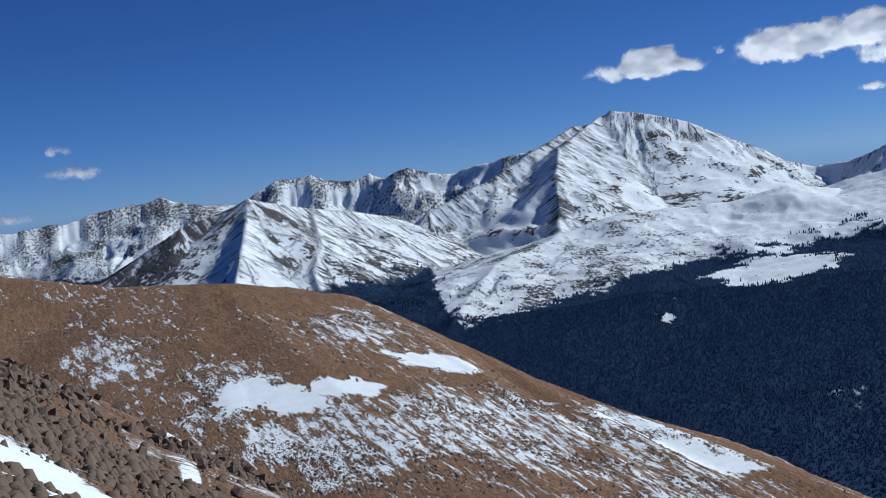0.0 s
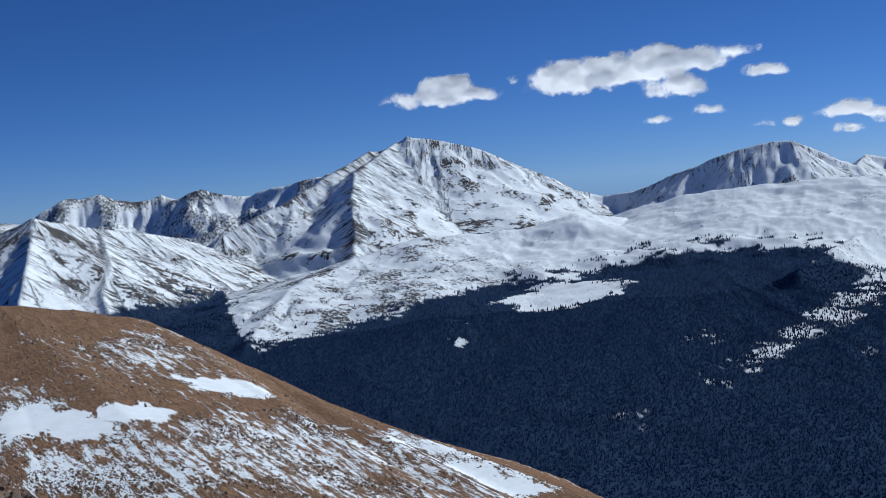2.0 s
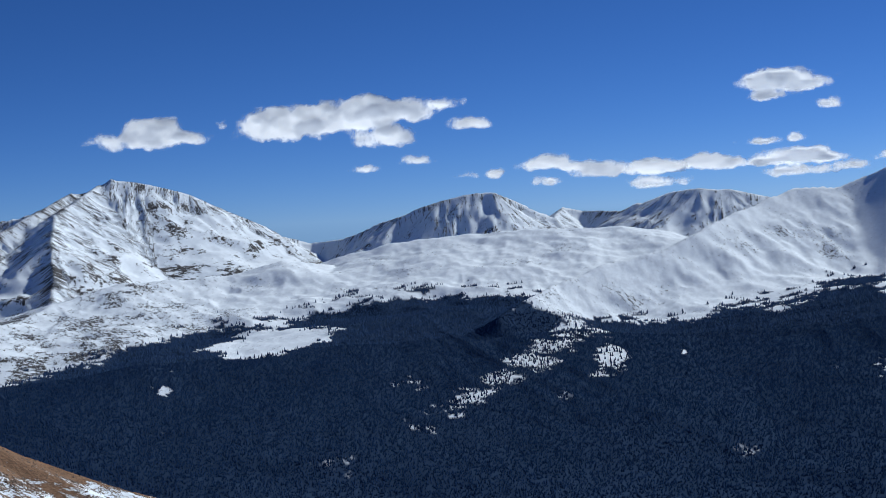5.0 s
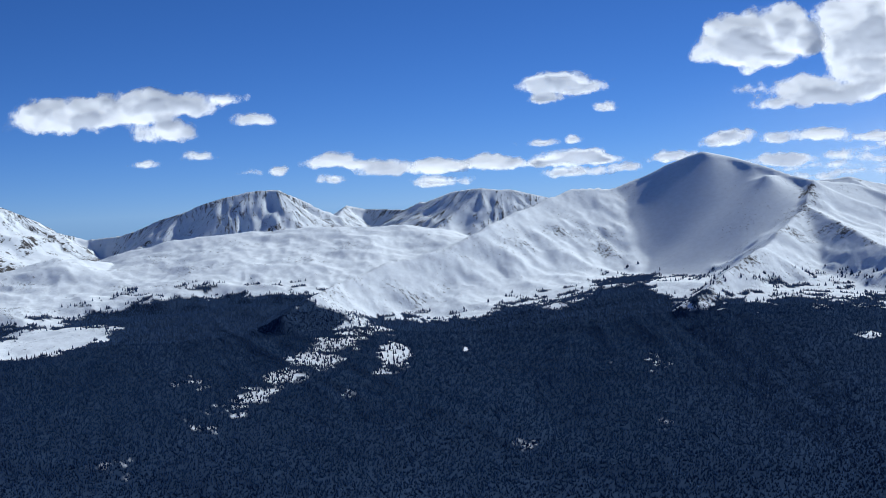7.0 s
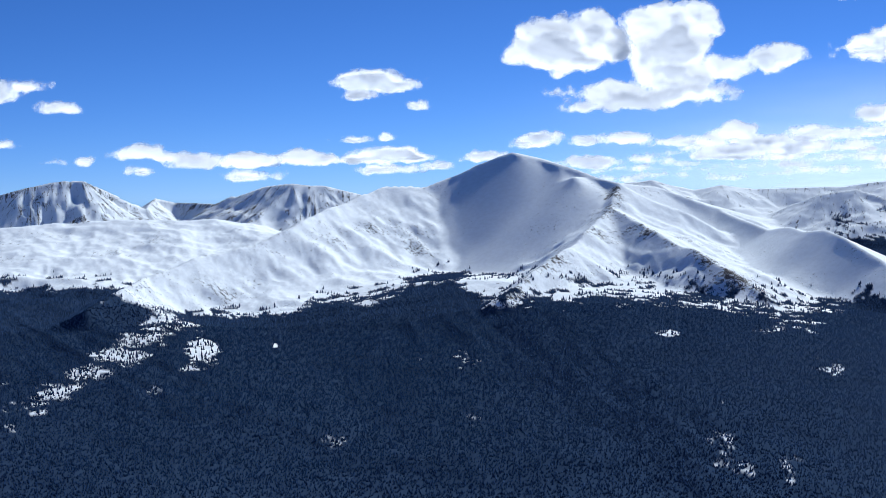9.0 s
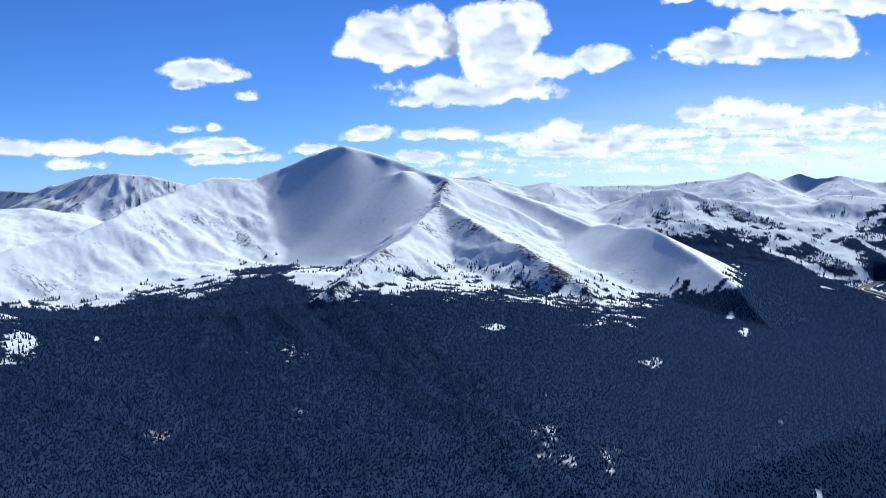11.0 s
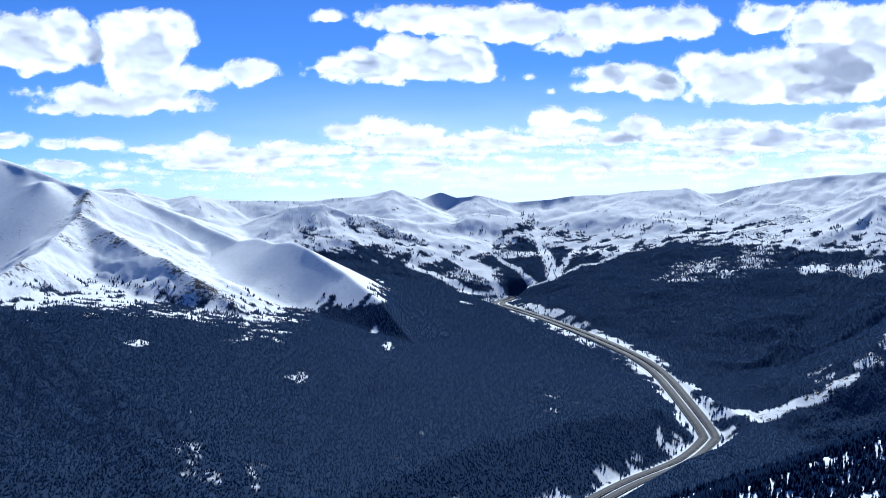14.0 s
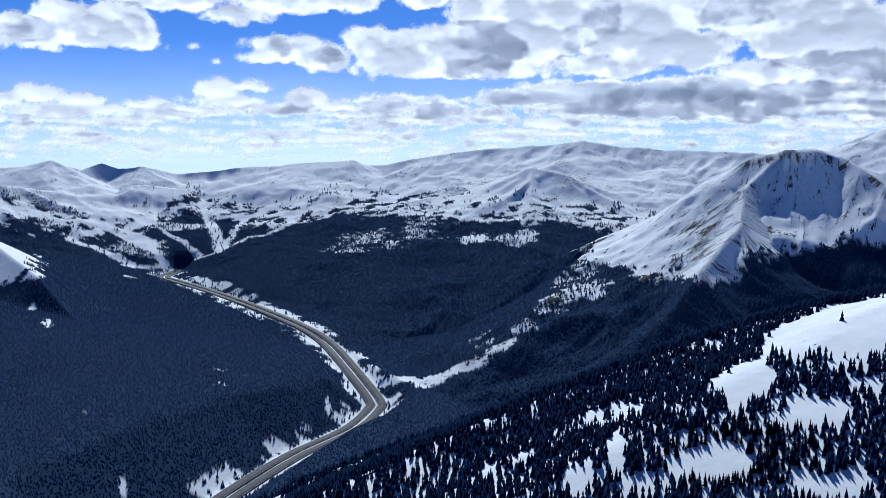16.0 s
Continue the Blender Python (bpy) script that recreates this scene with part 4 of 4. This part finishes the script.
CLOUDS.append((0.8, [(37.83, 3.74, 0.43, 0.22)]))
CLOUDS.append((1, [(59.67, 5.9, 1.69, 0.93), (61.92, 6.0, 1.57, 1.1), (57.4, 5.33, 1.81, 0.37), (60.15, 5.27, 3.13, 0.44), (62.86, 5.62, 0.77, 0.63), (58.0, 5.63, 1.2, 0.44)]))
CLOUDS.append((0.6, [(65.01, 5.16, 0.41, 0.2)]))
CLOUDS.append((0.6, [(65.93, 4.55, 0.22, 0.15)]))
CLOUDS.append((1, [(69.35, 5.12, 1.45, 0.59), (67.79, 4.81, 0.96, 0.29), (70.35, 4.78, 1.2, 0.63), (68.69, 4.96, 1.45, 0.34)]))
CLOUDS.append((0.8, [(35.04, 2.32, 0.77, 0.15)]))
CLOUDS.append((0.75, [(36.6, 2.42, 0.31, 0.17)]))
CLOUDS.append((0.95, [(36.46, 1.7, 1.45, 0.32), (37.7, 1.53, 0.96, 0.17), (35.23, 1.52, 1.08, 0.2)]))
CLOUDS.append((0.85, [(36.78, 1.04, 1.45, 0.22)]))
CLOUDS.append((0.7, [(38.6, 1.12, 0.82, 0.17)]))
CLOUDS.append((0.85, [(40.57, 1.46, 1.01, 0.22)]))
CLOUDS.append((0.75, [(43.28, 2.21, 0.77, 0.29), (42.34, 1.97, 0.72, 0.17)]))
CLOUDS.append((0.85, [(44.94, 2.03, 0.6, 0.24)]))
CLOUDS.append((0.95, [(45.4, 1.07, 1.25, 0.29)]))
CLOUDS.append((0.95, [(46.74, 2.06, 1.33, 0.27), (48.78, 1.85, 1.2, 0.24)]))
CLOUDS.append((0.95, [(51.33, 2.21, 0.92, 0.37), (50.23, 1.84, 0.96, 0.29), (52.66, 1.71, 1.45, 0.34), (50.95, 1.35, 1.69, 0.34), (54.36, 2.1, 0.92, 0.29), (53.62, 1.51, 1.69, 0.32)]))
CLOUDS.append((0.6, [(48.53, 1.01, 0.36, 0.17)]))
CLOUDS.append((1, [(57.28, 2.74, 1.2, 0.34), (58.72, 3.05, 1.08, 0.44), (60.4, 2.84, 1.45, 0.29), (59.44, 2.34, 2.65, 0.32), (61.37, 2.45, 1.45, 0.29)]))
CLOUDS.append((1, [(65.97, 3.43, 1.08, 0.54), (67.18, 3.54, 1.2, 0.24), (66.47, 2.88, 1.93, 0.34), (69.73, 3.04, 1.01, 0.54), (68.65, 2.62, 1.69, 0.32), (71.06, 2.69, 1.2, 0.34)]))
CLOUDS.append((0.9, [(62.83, 2.69, 1.33, 0.27), (63.8, 2.32, 1.69, 0.29)]))
CLOUDS.append((0.95, [(73.21, 2.82, 1.45, 0.41), (75.34, 2.66, 1.69, 0.39), (74.41, 2.23, 2.65, 0.29)]))
CLOUDS.append((1, [(60.77, 7.58, 3.13, 0.58), (64.36, 7.36, 2.17, 0.79), (68.71, 7.36, 2.89, 0.79), (66.79, 6.53, 1.45, 0.44), (71.62, 7.39, 1.45, 0.76), (62.92, 7.28, 2.65, 0.54)]))
CLOUDS.append((0.7, [(56.31, 7.64, 0.92, 0.29)]))
CLOUDS.append((1, [(68.14, 5.31, 1.25, 0.32), (70.45, 4.95, 1.2, 0.44), (72.37, 5.45, 1.33, 0.73), (74.07, 5.05, 2.41, 0.88), (76.45, 5.41, 2.65, 1.17), (75.03, 4.58, 3.13, 0.54)]))
CLOUDS.append((1, [(74.98, 7.57, 1.49, 0.58), (77.83, 7.11, 2.17, 1.04), (80.4, 6.97, 2.65, 1.18), (79.04, 5.88, 2.89, 1.22), (77.89, 4.59, 2.65, 0.54)]))
CLOUDS.append((1, [(84.05, 6.88, 2.89, 1.28), (86.48, 7.13, 2.89, 1.02), (82.96, 5.84, 2.65, 0.98), (85.22, 5.35, 2.89, 1.02), (82.53, 4.57, 3.13, 0.49)]))
CLOUDS.append((1, [(78.62, 3.23, 1.45, 0.39), (80.48, 3.48, 1.93, 0.49), (83.01, 3.4, 2.89, 0.54), (81.88, 2.82, 3.61, 0.34)]))
CLOUDS.append((1, [(85.7, 3.51, 2.65, 0.68), (87.47, 3.05, 2.65, 0.73)]))
CLOUDS.append((0.95, [(73.26, 2.72, 1.45, 0.37), (75.31, 2.59, 1.69, 0.34), (77.22, 2.44, 1.93, 0.32)]))
CLOUDS.append((1, [(91.88, 5.88, 3.61, 1.46), (94.54, 5.16, 3.13, 1.46), (90.06, 6.82, 3.86, 1.22)]))
CLOUDS.append((1, [(89.67, 4.29, 2.89, 0.63), (92.37, 4.51, 2.89, 0.88), (87.86, 3.6, 3.37, 0.59), (91.29, 3.24, 3.86, 0.73), (94.6, 3.12, 2.89, 0.98)]))
CLOUDS.append((1, [(79.57, 3.27, 2.17, 0.34), (82.21, 3.58, 2.17, 0.44), (85.06, 3.16, 2.89, 0.44), (83.18, 2.75, 3.86, 0.34)]))
for k, (amount, lobes) in enumerate(CLOUDS):
    cloud(lobes, amount, 200 + 13 * k)
# broken layers of flat cloud towards the horizon, over the head of the valley
rng = np.random.default_rng(17)
k = 0
for level, first, amount, tall in ((0.35, 44, 0.5, 0.16), (0.7, 43, 0.55, 0.2), (1.05, 45, 0.6, 0.2), (1.4, 47, 0.65, 0.22), (1.8, 50, 0.65, 0.24), (2.25, 62, 0.7, 0.26), (2.75, 70, 0.75, 0.3), (3.3, 78, 0.8, 0.34)):
    b = first + 2 * rng.random()
    while b < 101:
        wide, k = rng.uniform(1.6, 4.2), k + 1
        rise = level + 0.012 * (b - 45)
        lobes = [(b + wide * u, rise + rng.uniform(-0.14, 0.16), wide * rng.uniform(0.3, 0.6), tall * rng.uniform(0.5, 1.2)) for u in (0.2, 0.5, 0.8)]
        cloud(lobes, amount * rng.uniform(0.85, 1.2), 900 + 11 * k)
        b += wide * rng.uniform(0.85, 1.25)


def veil_material():
    m, n, l, b = material("pale horizon haze")
    n.remove(b)
    pos = n.new("ShaderNodeNewGeometry").outputs["Position"]
    streak = noise_node(n, l, stretched(n, l, pos, (1, 1, 9)), 1 / 600, 5, 0.6)
    alpha = math_node(n, l, "MULTIPLY", attr_node(n, "dense"), math_node(n, l, "ADD", math_node(n, l, "MULTIPLY", streak, 0.9), 0.25))
    lit, clear, mix = n.new("ShaderNodeBsdfTranslucent"), n.new("ShaderNodeBsdfTransparent"), n.new("ShaderNodeMixShader")
    lit.inputs["Color"].default_value = (0.85, 0.83, 0.84, 1)
    l.new(alpha, mix.inputs[0])
    l.new(clear.outputs[0], mix.inputs[1])
    l.new(lit.outputs[0], mix.inputs[2])
    l.new(mix.outputs[0], n["Material Output"].inputs["Surface"])
    return m


# pale sheet added behind them as horizon haze, low over the far ranges
VEIL = veil_material()
va, ve = np.meshgrid(np.linspace(38, 106, 240), np.linspace(-1.5, 6.0, 40), indexing="ij")
pale = (0.40 + 0.2 * (1 - smooth(ve, 0.3, 2.2))) * smooth(va, 38, 62) * (1 - smooth(ve, 1.0 + 0.02 * (va - 40), 5.8)) * (1 - smooth(va, 100, 106))
vr = np.radians(va)
co = np.stack([4987 * np.sin(vr), 4987 * np.cos(vr), EYE + 4987 * np.tan(np.radians(ve))], -1).reshape(-1, 3)
vi = np.arange(va.size).reshape(va.shape)
quads = np.stack([vi[:-1, :-1], vi[1:, :-1], vi[1:, 1:], vi[:-1, 1:]], -1).reshape(-1, 4)
tagged(new("haze_veil", mesh_from("haze_veil", co, quads.ravel(), 4, VEIL, True, (("dense", pale),))), "thin pale sheet standing in for haze near the horizon", "cloud")


# ---- stones on the near slope ----
def stone_material():
    m, n, l, b = material("weathered stone")
    pos = n.new("ShaderNodeNewGeometry").outputs["Position"]
    island = n.new("ShaderNodeObjectInfo").outputs["Random"]
    tone = mix_node(n, l, noise_node(n, l, pos, 2.5, 5), (0.07, 0.052, 0.042), (0.19, 0.135, 0.10))
    lichen = step_node(n, l, noise_node(n, l, pos, 6.0, 4), 0.58, 0.66)
    l.new(mix_node(n, l, math_node(n, l, "MULTIPLY", lichen, math_node(n, l, "MULTIPLY", island, 0.6)), tone, (0.30, 0.29, 0.26)), b.inputs["Base Color"])
    b.inputs["Roughness"].default_value = 0.9
    return m


STONE = stone_material()


def stone_mesh(seed):
    """A broken block about a metre across, with flat faces and blunt edges."""
    r = np.random.default_rng(seed)
    bm = bmesh.new()
    bmesh.ops.create_icosphere(bm, subdivisions=1, radius=0.55)
    planes = [(Vector(r.normal(size=3)).normalized(), r.uniform(0.2, 0.4)) for _ in range(7)]
    for v in bm.verts:
        for n_, d in planes:
            over = v.co.dot(n_) - d
            if over > 0:
                v.co -= n_ * over
        v.co.z *= 0.7
    me = bpy.data.meshes.new("stone")
    bm.to_mesh(me)
    bm.free()
    me.materials.append(STONE)
    return me


stones = [stone_mesh(k) for k in range(8)]
rocks = np.random.default_rng(8)
n_all = 34000
rad, brg = rocks.uniform(14, 70, n_all), np.radians(rocks.uniform(-21.5, -7, n_all))
sx, sy = rad * np.sin(brg), rad * np.cos(brg)
sz, s_owner = on_ground(sx, sy)
rubble = fbm(sx / 7, sy / 7, 3, 411)
ok = (s_owner == NEAR_SLOPE) & (rocks.random(n_all) < (0.12 + 0.88 * smooth(rubble, 0.42, 0.56))) & (spots(sx, sy, DRIFTS, 1.2) < 0.1)
sx, sy, sz = sx[ok], sy[ok], sz[ok]
size = np.clip(0.10 * rocks.pareto(2.0, len(sx)) + 0.06, 0.06, 0.9)
size = np.minimum(size, 0.05 + 0.012 * np.hypot(sx, sy))
large = np.argsort(-size)[:240]
for k, i in enumerate(large):
    ob = new("boulder", stones[k % 8])
    ob.matrix_world = Matrix.LocRotScale((sx[i], sy[i], sz[i] + 0.12 * size[i]), Euler(rocks.uniform(0, 6.3, 3)), Vector(rocks.uniform(0.75, 1.25, 3) * size[i]))
    tagged(ob, "angular brown boulder lying on the stony slope" if size[i] > 0.45 else "small brown stone lying on the slope", "rock", "stones on the near slope")


def rubble_mesh(name, x, y, z, size):
    """Many small rough wedges of stone in one mesh."""
    n = len(x)
    a = np.arange(5) * 1.257 + rocks.uniform(0, 6, (n, 1)) + rocks.uniform(-0.3, 0.3, (n, 5))
    wide = size[:, None] * rocks.uniform(0.35, 0.75, (n, 5))
    tall = size[:, None] * rocks.uniform(0.15, 0.5, (n, 5))
    slim = wide * rocks.uniform(0.1, 0.75, (n, 5))
    ring = np.stack([x[:, None] + wide * np.cos(a), y[:, None] + wide * np.sin(a), np.repeat((z - 0.3 * size)[:, None], 5, 1)], -1)
    top = np.stack([x[:, None] + slim * np.cos(a), y[:, None] + slim * np.sin(a), z[:, None] + tall], -1)
    j = np.arange(5)
    q = (j + 1) % 5
    tri = np.concatenate([np.stack([j, q, 5 + q], 1), np.stack([j, 5 + q, 5 + j], 1), [[5, 6, 7], [5, 7, 8], [5, 8, 9]]])
    tri = (np.arange(n)[:, None, None] * 10 + tri[None]).reshape(-1)
    return new(name, mesh_from(name, np.concatenate([ring, top], 1).reshape(-1, 3), tri, 3, STONE))


small = np.setdiff1d(np.arange(len(sx)), large)
tagged(rubble_mesh("rubble", sx[small], sy[small], sz[small], size[small]), "brown stony rubble on the slope", "rubble", kind="stuff")
# stones strewn over the brown hill, thickest where the snow lies
n_far = 130000
rad, brg = rocks.uniform(190, 420, n_far), np.radians(rocks.uniform(-21.5, 16, n_far))
hx, hy = rad * np.sin(brg), rad * np.cos(brg)
hz, h_owner = on_ground(hx, hy)
lying = spots(hx, hy, DRIFTS, 1.2)
ok = np.isin(h_owner, NEAR_LAND) & (h_owner != NEAR_SLOPE) & (lying < 0.75) & (rocks.random(n_far) < 0.10 + 0.8 * smooth(lying, 0.1, 0.4) * smooth(fbm(hx / 12, hy / 12, 3, 421), 0.4, 0.6))
hx, hy, hz = hx[ok], hy[ok], hz[ok]
tagged(rubble_mesh("hill_stones", hx, hy, hz, np.clip(0.2 * rocks.pareto(2.5, len(hx)) + 0.25, 0.25, 0.95)), "dark stones strewn over the brown hill", "rubble", kind="stuff")
